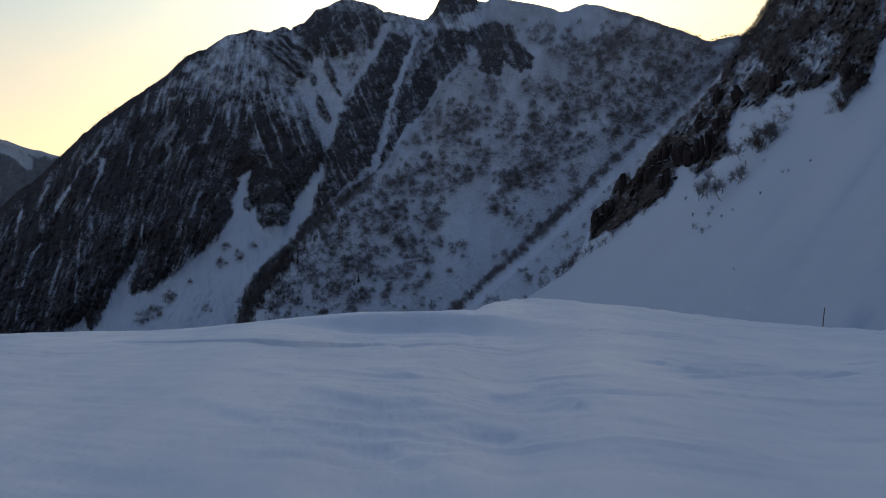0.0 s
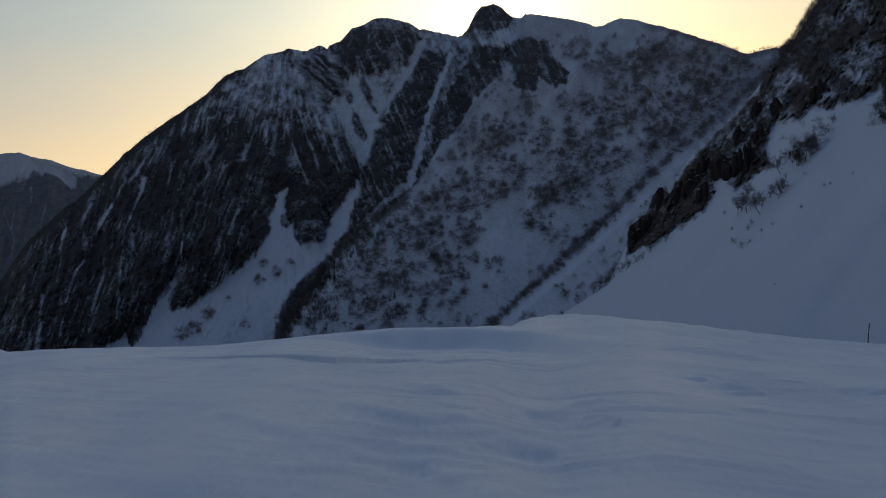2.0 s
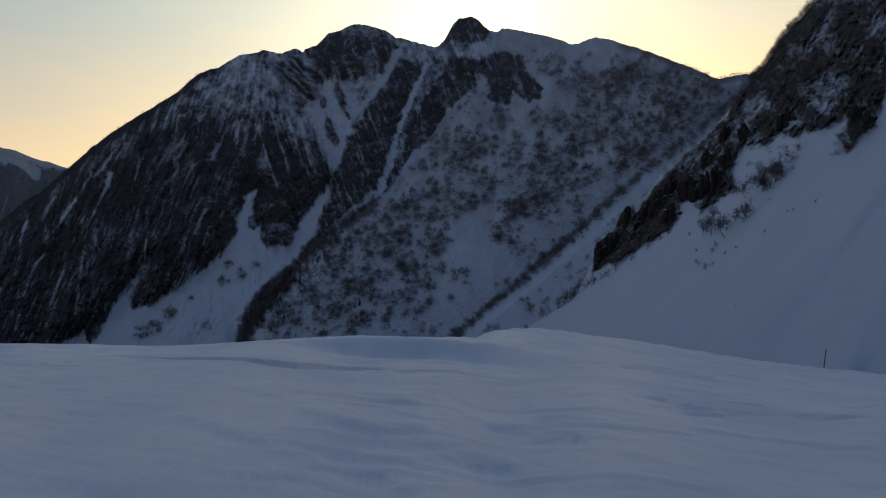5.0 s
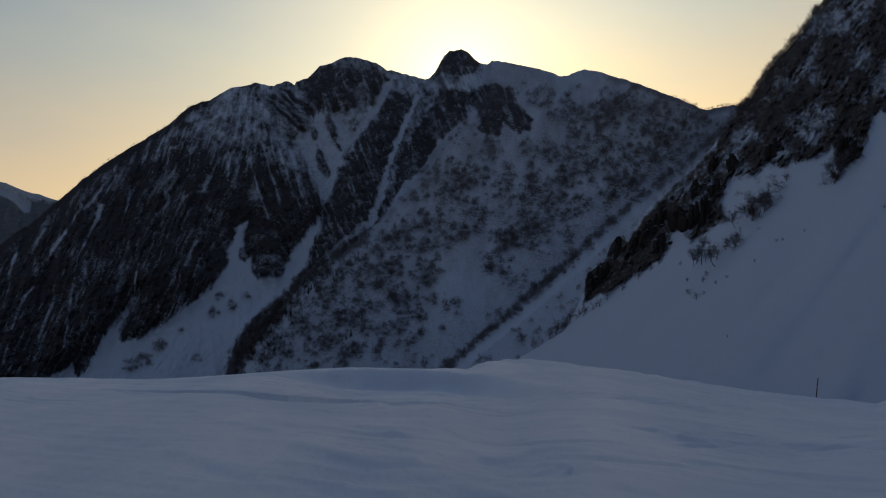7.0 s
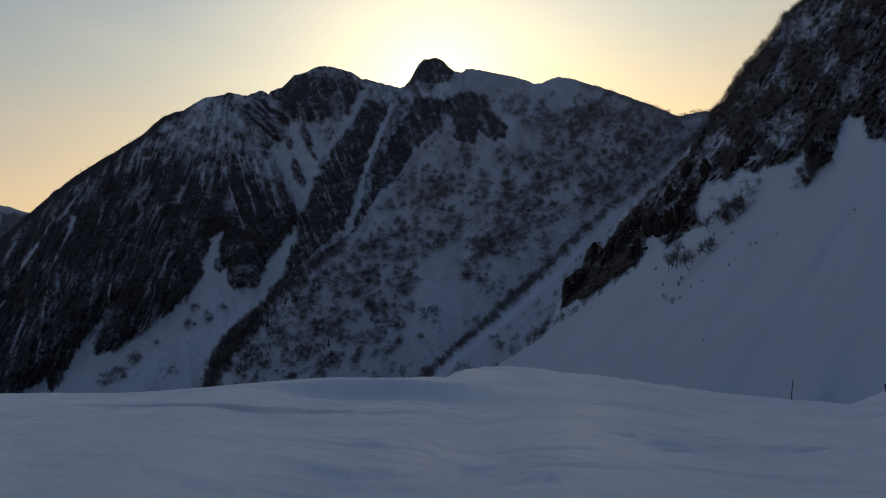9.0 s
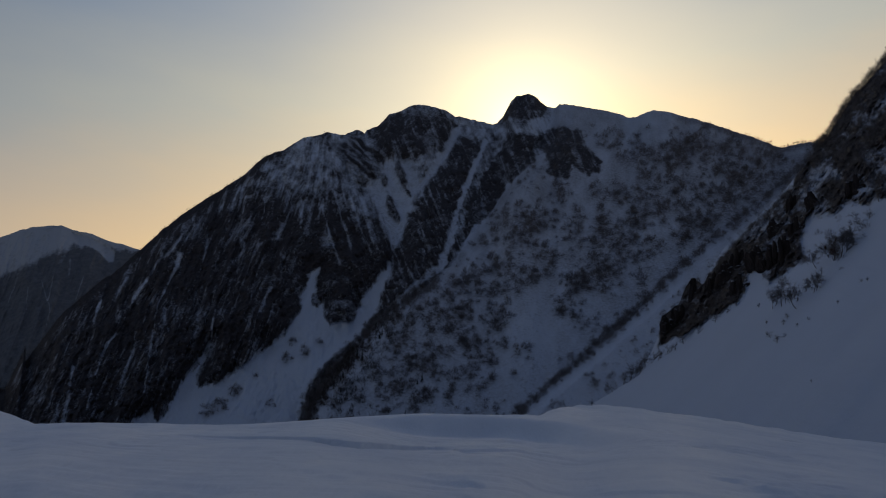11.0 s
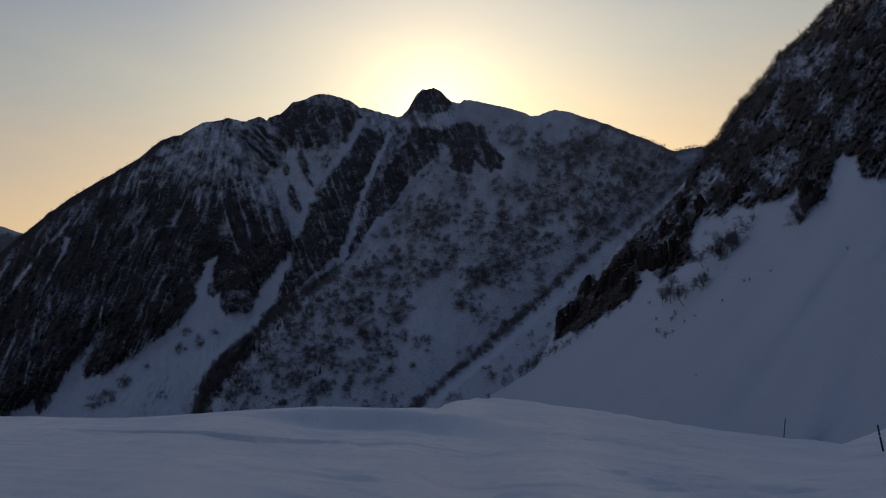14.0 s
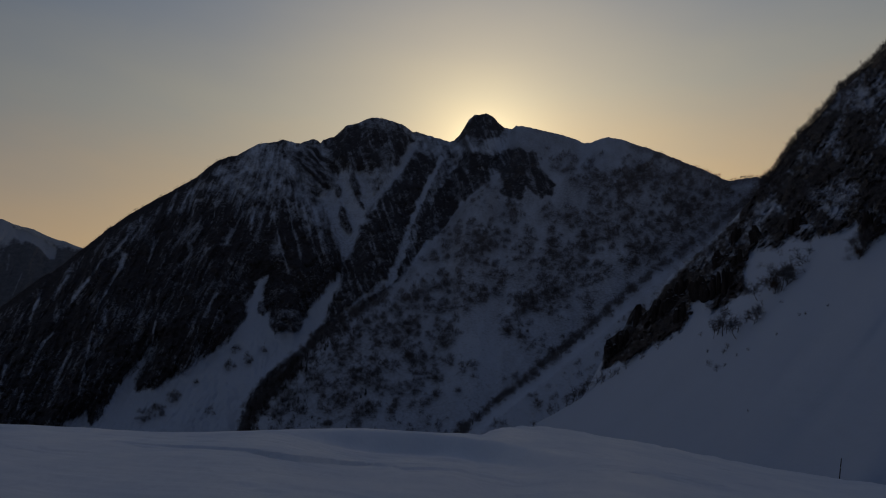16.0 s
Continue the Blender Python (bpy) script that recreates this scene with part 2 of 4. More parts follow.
# the broken edge of the crust below it: bearing, rise, height in metres
LEDGE = [(-400, -45, 0.0), (-360, -44, 0.07), (-278, -41.9, 0.09), (-231, -42, 0.11), (-207, -43.9, 0.17), (-172, -45.7, 0.19), (-136, -47, 0.17), (-89, -48.9, 0.12), (-66, -49.5, 0.02), (-48, -49.9, 0.08), (28, -51, 0.07), (75, -55.8, 0.05), (110, -58, 0.0)]

# short broken edges of the crust: bearing, rise, half width, depth of the step
BREAKS = [(262, -71, 22, 0.6), (281, -81, 20, 0.8), (307, -62, 22, 0.8), (330, -59, 22, 0.7), (318, -83, 34, 1.2), (292, -75, 28, 0.8), (363, -65, 22, 1), (386, -67, 22, 1), (404, -75, 34, 0.9), (433, -73, 28, 0.9), (474, -74, 61, 1.2), (493, -62, 34, 0.8), (128, -118, 20, 0.9), (158, -120, 17, 0.9), (138, -131, 34, 0.7), (114, -105, 22, 0.6), (312, -16, 28, 0.9), (326, -22, 17, 0.9), (51, -145, 61, 0.6), (62, -112, 50, 0.5), (-81, -128, 73, 0.5), (-154, -155, 89, 0.5), (-48, -104, 14, 0.5), (12, -51, 34, 0.7)]


def crest_depth(a):
    return 42 + 18 * step(LIP[1][0] - 40, LIP[1][0] + 70, a) - 6 * step(150, 500, a) + 14 * step(-560, -620, a)


def lip(a, y):
    """The drift's rounded face, turned to the viewer: how much of it stands at a bearing, and how far before its brow."""
    brow = 41 - 12 * step(LIP[1][0] - 60, LIP[2][0] + 60, a)
    w = step(LIP[0][0] - 70, LIP[0][0] + 80, a) * step(LIP[2][0] + 100, LIP[2][0] - 95, a)
    return w * (1 - 0.8 * step(30, 190, a)), brow - y


def swell(a, y):
    """Height over the eye of the snowfield's large forms at a bearing and a depth."""
    rc = crest_depth(a)
    zs = along(CREST_SOFT, a) / 1000 * rc
    zc = (along(CREST, a) + (1.2 * fbm(a / 14, a * 0 + 2, 73, 3) - 0.3) * step(30, 70, a)) / 1000 * rc
    t = y / rc
    near = -EYE + (zs + EYE) * np.minimum(t, 1) ** 1.05 + (zc - zs) * np.minimum(t, 1) ** 4
    far = np.maximum(-0.05 * (np.maximum(y - rc, 0)) - 0.0015 * np.maximum(y - rc, 0) ** 1.6, -105 - zc)
    w, d = lip(a, y)
    return near + far - w * 0.92 * step(-0.3, 2.1, d + 0.3 * fbm(a / 40, y / 5, 72, 2)) * np.clip((40 - d) / 35, 0, 1) ** 2


# low wind-cut waves: their brow by bearing and rise, height, reach of the face turned to the viewer
WAVES = [
    ([(-264, -123), (-204, -130), (-150, -131), (-97, -140), (-43, -142)], 0.10, 0.60),
    ([(-43, -142), (-16, -133), (31, -131), (78, -142), (104, -149)], 0.12, 0.60),
    ([(-171, -101), (-124, -108), (-70, -116), (-16, -109), (31, -101), (118, -106)], 0.10, 0.70),
    ([(-150, -158), (-110, -152), (-70, -150), (-29, -160), (4, -172)], 0.10, 0.70),
    ([(-358, -119), (-312, -112), (-258, -119), (-224, -123)], 0.06, 0.80),
    ([(-97, -78), (-43, -83), (11, -78), (71, -81)], 0.10, 0.90),
    ([(11, -60), (51, -64), (92, -68)], 0.10, 0.90),
    ([(78, -161), (145, -154), (212, -158), (278, -174)], 0.05, 0.60),
    ([(-96, -197), (-56, -199), (11, -198), (77, -204)], 0.06, 0.50),
    ([(108, -119), (122, -112), (145, -111), (172, -115)], 0.09, 0.35),
    ([(152, -119), (165, -114), (179, -123)], 0.06, 0.20),
    ([(-487, -101), (-406, -108), (-325, -101)], 0.05, 0.90),
    ([(-238, -78), (-205, -81), (-164, -87)], 0.08, 0.80),
]


def brow_depths(points):
    """The depth at which the snow shows at each bearing and rise."""
    y = np.linspace(7, 40, 900)
    return [(p[0], float(y[np.argmin(np.abs(1000 * swell(np.full(900, float(p[0])), y) / y - p[1]))])) for p in points]


LEDGE_DEPTH = brow_depths(LEDGE)
WAVE_DEPTHS = [brow_depths(p) for p, _, _ in WAVES]


def ground_height(a, y):
    """Height over the eye of the snow at a bearing and a depth."""
    rc = crest_depth(a)
    z = swell(a, y)
    x = a * y / 1000
    d = along(LEDGE_DEPTH, a) + 0.25 * fbm(x / 1.5, x * 0 + 3, 71, 3) - y
    z = z - along([(p[0], p[2]) for p in LEDGE], a) * np.where(d > 0, np.exp(-np.maximum(d, 0) / 3.0), step(-0.12, 0.0, d))
    for (line, high, reach), depths in zip(WAVES, WAVE_DEPTHS):
        lo, hi = line[0][0], line[-1][0]
        w = step(lo - 40, lo + 50, a) * step(hi + 40, hi - 50, a)
        d = along(depths, a) + 0.12 * fbm(x / 1.2, y / 2, 74, 3) - y
        z = z - w * 0.75 * high * np.where(d > 0, step(0, reach, d) * np.exp(-np.maximum(d - reach, 0) / 4.5), 0) + 0.15 * w * high * np.exp(-(d / (0.6 * reach)) ** 2)
    # wind ripples and crusts, drawn out along the wind
    face, before = lip(a, y)
    fade = step(3, 8, y) * step(rc + 30, rc - 8, y) * (1 - 0.85 * step(0.05, 0.4, face) * np.exp(-((before - 1.0) / 2.6) ** 4))
    s, c = math.sin(radians(-26)), math.cos(radians(-26))
    along_wind, across = c * x + s * y, -s * x + c * y
    z = z + fade * 0.13 * fbm(along_wind / 8, across / 2.6, 11, 4)
    z = z + fade * 0.045 * fbm(along_wind / 2.8, across / 0.7, 12, 4)
    r = ridged(along_wind / 2.4 + fbm(x / 4, y / 4, 14, 2), across / 0.8, 13, 3)
    patch = step(-0.2, 0.45, fbm(x / 9, y / 6, 15, 3))
    z = z + fade * 0.030 * patch * np.maximum(r, 0)
    # broken crusts: small scarps that face the viewer
    v = across / 1.9 + 1.6 * fbm(along_wind / 4, across / 3, 16, 3)
    saw = v - np.floor(v)
    some = step(0.05, 0.45, fbm(x / 6 + 40, y / 5, 17, 3)) 
    z = z + fade * 0.05 * np.clip(some, 0, 1.3) * (np.minimum(saw / 0.12, 1) - saw)
    # crisp little steps across the view
    v = y / 1.25 + 1.5 * fbm(x / 2.2, y / 1.8, 61, 3)
    saw = v - np.floor(v)
    some = step(-0.1, 0.35, fbm(x / 3.5 + 7, y / 2.6, 62, 3))
    z = z + fade * step(60, 30, y) * (0.012 + 0.0008 * y) * some * (np.minimum(saw / 0.16, 1) - saw)
    v = y / 0.7 + 1.4 * fbm(x / 0.9, y / 0.9, 63, 2)
    saw = v - np.floor(v)
    some = step(0.1, 0.4, fbm(x / 2.0 + 3, y / 1.6, 64, 3))
    z = z + fade * step(40, 22, y) * 0.014 * some * (np.minimum(saw / 0.2, 1) - saw)
    ragged = 0.22 * fbm(x / 0.8, y / 6, 91, 3)
    for a0, b0, wide, high in BREAKS:
        y0 = -1610 / (b0 - 18)
        d = y0 + 0.16 * (a - a0) / wide + ragged - y
        z = z - 0.0034 * y0 * high * np.exp(-((a - a0) / (0.9 * wide)) ** 4) * np.where(d > 0, np.exp(-np.maximum(d, 0) / 0.4), step(-0.11, 0.0, d))
    # wind-cut plates: low terraces with irregular edges, drawn out across the view
    s2, c2 = math.sin(radians(-14)), math.cos(radians(-14))
    drawn, cross = c2 * x + s2 * y, -s2 * x + c2 * y
    broken = sum(np.exp(-(((x - u) / p) ** 2 + ((y - v0) / q) ** 2)) for u, v0, p, q in ((6, 17.2, 2.0, 1.3), (9.3, 16.6, 2.2, 0.9), (4.3, 17.8, 1.0, 0.8), (1.9, 13.6, 0.6, 0.5), (7, 27, 4, 1.6)))
    z = z + 0.075 * np.clip(broken, 0, 1) * ridged(drawn / 0.8, cross / 0.3, 18, 3)
    calm = step(-420, -120, a) * step(520, 300, a)
    for wide, deep, high, seed, far in ((7.0, 1.7, 0.045, 81, 60), (2.4, 0.6, 0.018, 82, 34)):
        v = 2.6 * fbm(drawn / wide, cross / deep, seed, 4)
        e = v - np.floor(v)
        some = (0.25 + 0.75 * calm) * step(-0.15, 0.3, fbm(x / 7, y / 5, seed + 5, 3))
        z = z + fade * step(far, far * 0.6, y) * high * some * (np.floor(v) + step(0.0, 0.25, e) - 0.8 * v)
    return z


def build_ground():
    turn = np.radians(np.concatenate([np.linspace(-42, 42, 620), np.linspace(43, 317, 90)]))
    r = np.concatenate([[0.0, 0.6, 1.5], np.geomspace(3, 8, 40), np.arange(8.1, 18, 0.1), np.arange(18.1, 27, 0.125), np.arange(27.05, 36, 0.065), np.arange(36.1, 64, 0.125), np.linspace(64, 110, 30), np.geomspace(115, 4900, 45)])
    rr, th = np.meshgrid(r, turn, indexing="ij")
    ahead = np.maximum(np.cos(th), 0.55)
    a = 1000 * np.clip(np.tan(np.clip((th + np.pi) % (2 * np.pi) - np.pi, -1.2, 1.2)), -900, 900)
    a = np.clip(a, -900, 900)
    z = EYE + ground_height(a, rr * ahead)
    ob = sheet("ground", rr * np.sin(th), rr * np.cos(th), z, SNOWFIELD, closed=True)
    tagged(ob, "wind-packed rippled snowfield with a drifted crest", "snow", kind="structure")


build_ground()

# ---- the great mountain behind the valley ----
RIDGE_LEFT = [(-900, -60), (-760, -30)] + [(-617.3, 1.4), (-596.2, 35.3)] + [(-598.2, 53.3), (-557.2, 95.2), (-508.9, 140.6)] + [(-497.2, 146.6), (-465.9, 176.9), (-434.5, 208.2), (-402.3, 234), (-369.6, 256.5), (-336.7, 279.2), (-317.3, 299.3), (-300.6, 309.3), (-290.2, 311.1), (-263.4, 328), (-242.7, 332.4), (-234.5, 335.6), (-221.7, 333.1), (-211.1, 332.1), (-205.7, 335.9), (-196.1, 339.2), (-186, 335.2), (-183.5, 339.6), (-169.7, 344.5), (-156.4, 359.6), (-139.2, 366.1), (-131, 371.5), (-119.8, 373.4), (-104.2, 371.8), (-86.3, 366.5), (-71.9, 358.3), (-57.7, 355.1)]
RIDGE_RIGHT = [(-36.4, 350.8), (-24.3, 348.3), (-18.7, 349.2), (-10.6, 360.5), (-2.1, 378.4), (4.8, 385.3), (11.8, 385.6), (18.8, 389.5), (26, 386.8), (36.9, 376.9), (44.1, 372), (53.3, 370.2), (58.1, 375.5), (72.3, 374.5), (93.5, 370.9), (114.8, 367.2), (132.6, 362), (143.2, 358), (152.4, 359.1), (164.3, 364.6), (175.6, 368), (192.6, 365.7), (213.8, 359.1), (235, 354), (263.3, 344.1), (291.5, 334.2), (312.5, 325.5), (326.6, 320.9), (340.7, 324.3), (361.9, 328.7), (383, 325.8), (446.3, 321.5), (550.2, 310.7)] + [(760, 290)]
RIDGE = RIDGE_LEFT + RIDGE_RIGHT
RIDGE_DEPTH = [(-900, 1000), (-650, 1250), (-530, 1400), (-280, 1750), (-130, 1950), (0, 2050), (100, 2000), (370, 1750), (760, 1500)]
SPUR = [(52.3, 380.4), (41.6, 332.4), (-15.4, 254.8), (-54.6, 193.3), (-93.9, 146.6), (-146.5, 106.9), (-185.1, 68.1), (-216.3, 26.6), (-239.4, -10.9), (-248.3, -47.5)]
SPUR_TWO = [(383.1, 333.8), (354.5, 300.2), (291, 244.2), (214.7, 181.6), (180.5, 149.1), (153.4, 120.5), (126.4, 95.6), (93, 63.8), (59.8, 35.7), (20.4, 1), (-5.3, -33.1)]
SNOW_FAN = [(-250.4, 153.7), (-233.7, 160.6), (-235.7, 138.3), (-237.1, 117.6), (-223.6, 120.1), (-221, 101), (-212.3, 91.7), (-203.4, 101.6), (-194.8, 95), (-183.8, 115.9), (-168.9, 141.3), (-154.9, 161.9), (-140.2, 182.6), (-141.8, 158.9), (-150.5, 130.9), (-156.7, 106.6), (-185.2, 69.5), (-204.8, 57.3), (-230, 29.5), (-240.5, 5.7), (-241.7, -47.3), (-482.5, -68.2), (-446.5, -27.6), (-429.1, -13.8), (-421.2, -28.1), (-414.2, -16.6), (-397, 15.9), (-377.7, 41.4), (-366.5, 68.8), (-367.2, 45.1), (-374.6, 13.3), (-351.3, 15.4), (-305.6, 50.5), (-296, 75.9), (-297.5, 58.9), (-273.8, 77.4), (-258.8, 106.5), (-251.8, 134.3)]
BASIN = [(-206, 282.4), (-193.5, 269.9), (-180.8, 266.8), (-165.4, 278.1), (-162.4, 299.8), (-157, 303.6), (-149.9, 300.9), (-144.2, 285.3), (-133.9, 261.3), (-130.4, 275.7), (-137.1, 297.1), (-133.2, 303), (-126.1, 300.3), (-120, 290.5), (-113.7, 275.6), (-101.5, 283.2), (-89.4, 308.2), (-68.4, 342.3), (-64.1, 339.6), (-78.8, 305.6), (-97.7, 276.9), (-111, 262.1), (-120, 248.2), (-128, 227.4), (-129.7, 204.7), (-140.6, 177), (-147, 193.6), (-157.2, 215.8), (-174.3, 250.6)]
BUTTRESS = [(-99.5, 269.7), (-67.3, 332.2), (-49.6, 329.2), (-35.3, 322.4), (-54.5, 274.8), (-69.7, 224.5), (-82.5, 199.3), (-88, 167.7), (-107.7, 149.6), (-123.9, 131.8), (-143.3, 110.5), (-154.9, 110.1), (-143.2, 172.7), (-125.4, 229.6)]
CRAG_ONE = [(-17.4, 312.2), (-5.5, 334.4), (9.9, 336.4), (36.6, 333.7), (35.2, 310.4), (11.6, 280.8), (-2, 269.5), (-25.1, 233.1), (-45, 211.2), (-54.8, 196.8), (-62, 203.6), (-53, 239.2), (-33.8, 282.8)]
CRAG_TWO = [(18.5, 330.9), (36.5, 338.8), (51.9, 343.7), (65.8, 347.9), (83.7, 337.6), (98.2, 312.7), (108.9, 305.9), (107.9, 286.4), (91.9, 280), (76.2, 295.3), (67.5, 277.7), (53.6, 275.1), (42.8, 286.9), (40.1, 310.6), (20.9, 320.8)]
SUMMIT = [(-156.4, 358.1), (-118.4, 374.2), (-75.4, 357.4), (-67.4, 335.8), (-94.3, 309.4), (-129, 302.4), (-160.5, 303.4), (-180.1, 342.7)]
SHOULDER = [(-235, 322.5), (-186.3, 327.9), (-156.8, 300), (-165.9, 274.5), (-183.1, 270.3), (-204.9, 287.4)]
PEAK = [(-2.1, 379.9), (18.7, 393.9), (45.5, 372.1), (44.3, 364), (23.4, 354.4), (-4.8, 354.8), (-18.7, 348.5)]
GULLIES = [
    ([(-34, 325), (-46, 292), (-60, 253), (-70, 217)], 3.8),
    ([(-67.2, 214), (-78.9, 181.2), (-86.3, 160.8)], 6),
    ([(-41.8, 217), (-51.3, 195.5), (-60.7, 172.1)], 4.5),
    ([(-87.8, 164.2), (-114.2, 142.5), (-133.7, 123.2)], 6),
    ([(-3, 267), (-5, 253), (-32, 222), (-51, 192)], 5),
    ([(37.4, 306.9), (15.2, 277.3), (-8.3, 251.5)], 4.5),
    ([(-68, 342), (-82, 311), (-101, 283), (-114, 264)], 5.5),
]
# thin runnels of snow in the dark face: line, half width, how white
RUNNELS = [
    ([(-411, 175), (-415, 158), (-423, 137)], 4.2, 0.62), ([(-423, 137), (-434, 109), (-437, 81), (-439, 43), (-441, 0)], 2.1, 0.5),
    ([(-412, 200), (-421, 181), (-433, 169)], 3.0, 0.35), ([(-479, 142), (-486, 125), (-494, 109)], 4.0, 0.5),
    ([(-436, 172), (-452, 140)], 4.4, 0.42), ([(-452, 140), (-461, 125), (-470, 107)], 3.6, 0.52),
    ([(-509, 112), (-513, 93), (-515, 81)], 3.6, 0.5), ([(-483, 73), (-494, 60), (-502, 31), (-505, 21)], 2.6, 0.45),
    ([(-361, 106), (-362, 84), (-364, 62), (-369, 43)], 2.8, 0.6), ([(-285, 216), (-289, 197), (-305, 194), (-320, 177)], 4.0, 0.42),
    ([(-294, 134), (-300, 121), (-303, 106)], 4.2, 0.5), ([(-379, 200), (-380, 178), (-385, 150), (-397, 128)], 2.6, 0.34),
    ([(-425, 103), (-424, 90), (-417, 77)], 3.2, 0.45), ([(-507, 3), (-511, -19)], 3.0, 0.5), ([(-460, 77), (-458, 62), (-472, 12)], 2.6, 0.34),
    ([(-336, 194), (-330, 181), (-348, 159)], 3.4, 0.3), ([(-534, 30), (-536, 0), (-538, -38)], 4.2, 0.6),
    ([(-262, 245), (-260, 211)], 2.4, 0.4), ([(-222, 262), (-207, 220), (-192, 178)], 2.4, 0.42), ([(-204, 262), (-188, 220), (-171, 182)], 2.2, 0.42), ([(-236, 240), (-222, 200), (-206, 165)], 2.0, 0.35),
]
# the lower edge of the snow that dusts the shoulder
DUST = [(-480, 250), (-420, 262), (-360, 246), (-320, 244), (-277, 232), (-242, 244), (-204, 222), (-170, 200)]
# crags that stick out of the snow basin: bearing, rise, half width, half height
ISLANDS = [(-147.4, 240.2, 10, 25), (-136.9, 280.5, 9, 30), (-158.8, 272.6, 7, 14), (-110, 285.1, 8, 12), (-128.1, 256.5, 4, 9), (-169.9, 283.7, 9, 13), (-201.1, 108.5, 24, 18), (-235.9, 119.7, 6, 12), (-102, 323.6, 18, 22), (-38.9, 232.6, 8, 25)]
# thickets of birch: bearing, rise, half width
HIGH_THICKETS = [(57, 258, 13), (102, 264, 8), (115, 328, 13), (145, 317, 16), (161, 308, 13), (203, 314, 22), (178, 289, 22), (125, 258, 13), (166, 261, 13), (147, 239, 16), (76, 230, 13), (110, 240, 5), (24, 230, 19), (46, 225, 13), (16, 200, 22), (73, 208, 12), (100, 200, 11), (111, 219, 13), (139, 211, 16), (161, 225, 13), (177, 228, 8), (185, 247, 8), (125, 195, 16), (149, 189, 16), (171, 192, 11), (103, 178, 9), (46, 181, 11), (0, 178, 5), (0, 166, 5)]
EAST_THICKETS = [(1, 154, 5), (21, 156, 13), (43, 162, 11), (119, 170, 16), (106, 154, 19), (78, 148, 13), (-22, 173, 13), (-14, 222, 11), (212, 239, 16), (232, 261, 13), (208, 275, 9), (220, 219, 19), (237, 233, 13), (204, 208, 11), (157, 154, 8), (199, 258, 8), (-25, 200, 11), (262, 268, 20), (285, 285, 20), (250, 300, 16), (300, 305, 14), (228, 330, 16), (268, 318, 12)]
LOW_THICKETS = [(-47, 147, 16), (-23, 141, 19), (-72, 117, 16), (-53, 111, 11), (-66, 144, 9), (-15, 122, 13), (-7, 103, 11), (-82, 95, 16), (-58, 90, 16), (-20, 100, 16), (-9, 72, 8), (-42, 76, 11), (-58, 68, 11), (-34, 62, 16), (-20, 49, 9), (-17, 30, 4), (-42, 38, 8), (-61, 35, 11), (-82, 35, 9), (-79, 60, 8), (-104, 114, 8), (-142, 100, 11), (-120, 98, 11)]
FOOT_THICKETS = [(-120, 71, 11), (-141, 60, 11), (-104, 52, 19), (-112, 38, 16), (-139, 35, 5), (-125, 17, 11), (-157, 25, 9), (-141, 11, 13), (-90, 9, 9), (-101, 9, 8), (-85, 136, 11), (-99, 147, 11), (20, 155, 11), (10, 141, 7), (77, 149, 9), (99, 152, 13), (74, 122, 16), (61, 114, 7), (85, 103, 11), (20, 65, 11), (7, 38, 3), (-31, 19, 5), (-63, 19, 5), (-70, 9, 5), (-109, -5, 8), (-12, -5, 6), (101, 33, 9), (54, 5, 3), (-144, -6, 8)]
FAN_THICKETS = [(-344, -10, 12), (-329, 6, 9), (-362, -19, 10), (-282, -7, 6), (-304, 24, 3), (-264, 46, 7), (-248, 56, 7), (-262, 66, 6), (-228, 67, 4)]


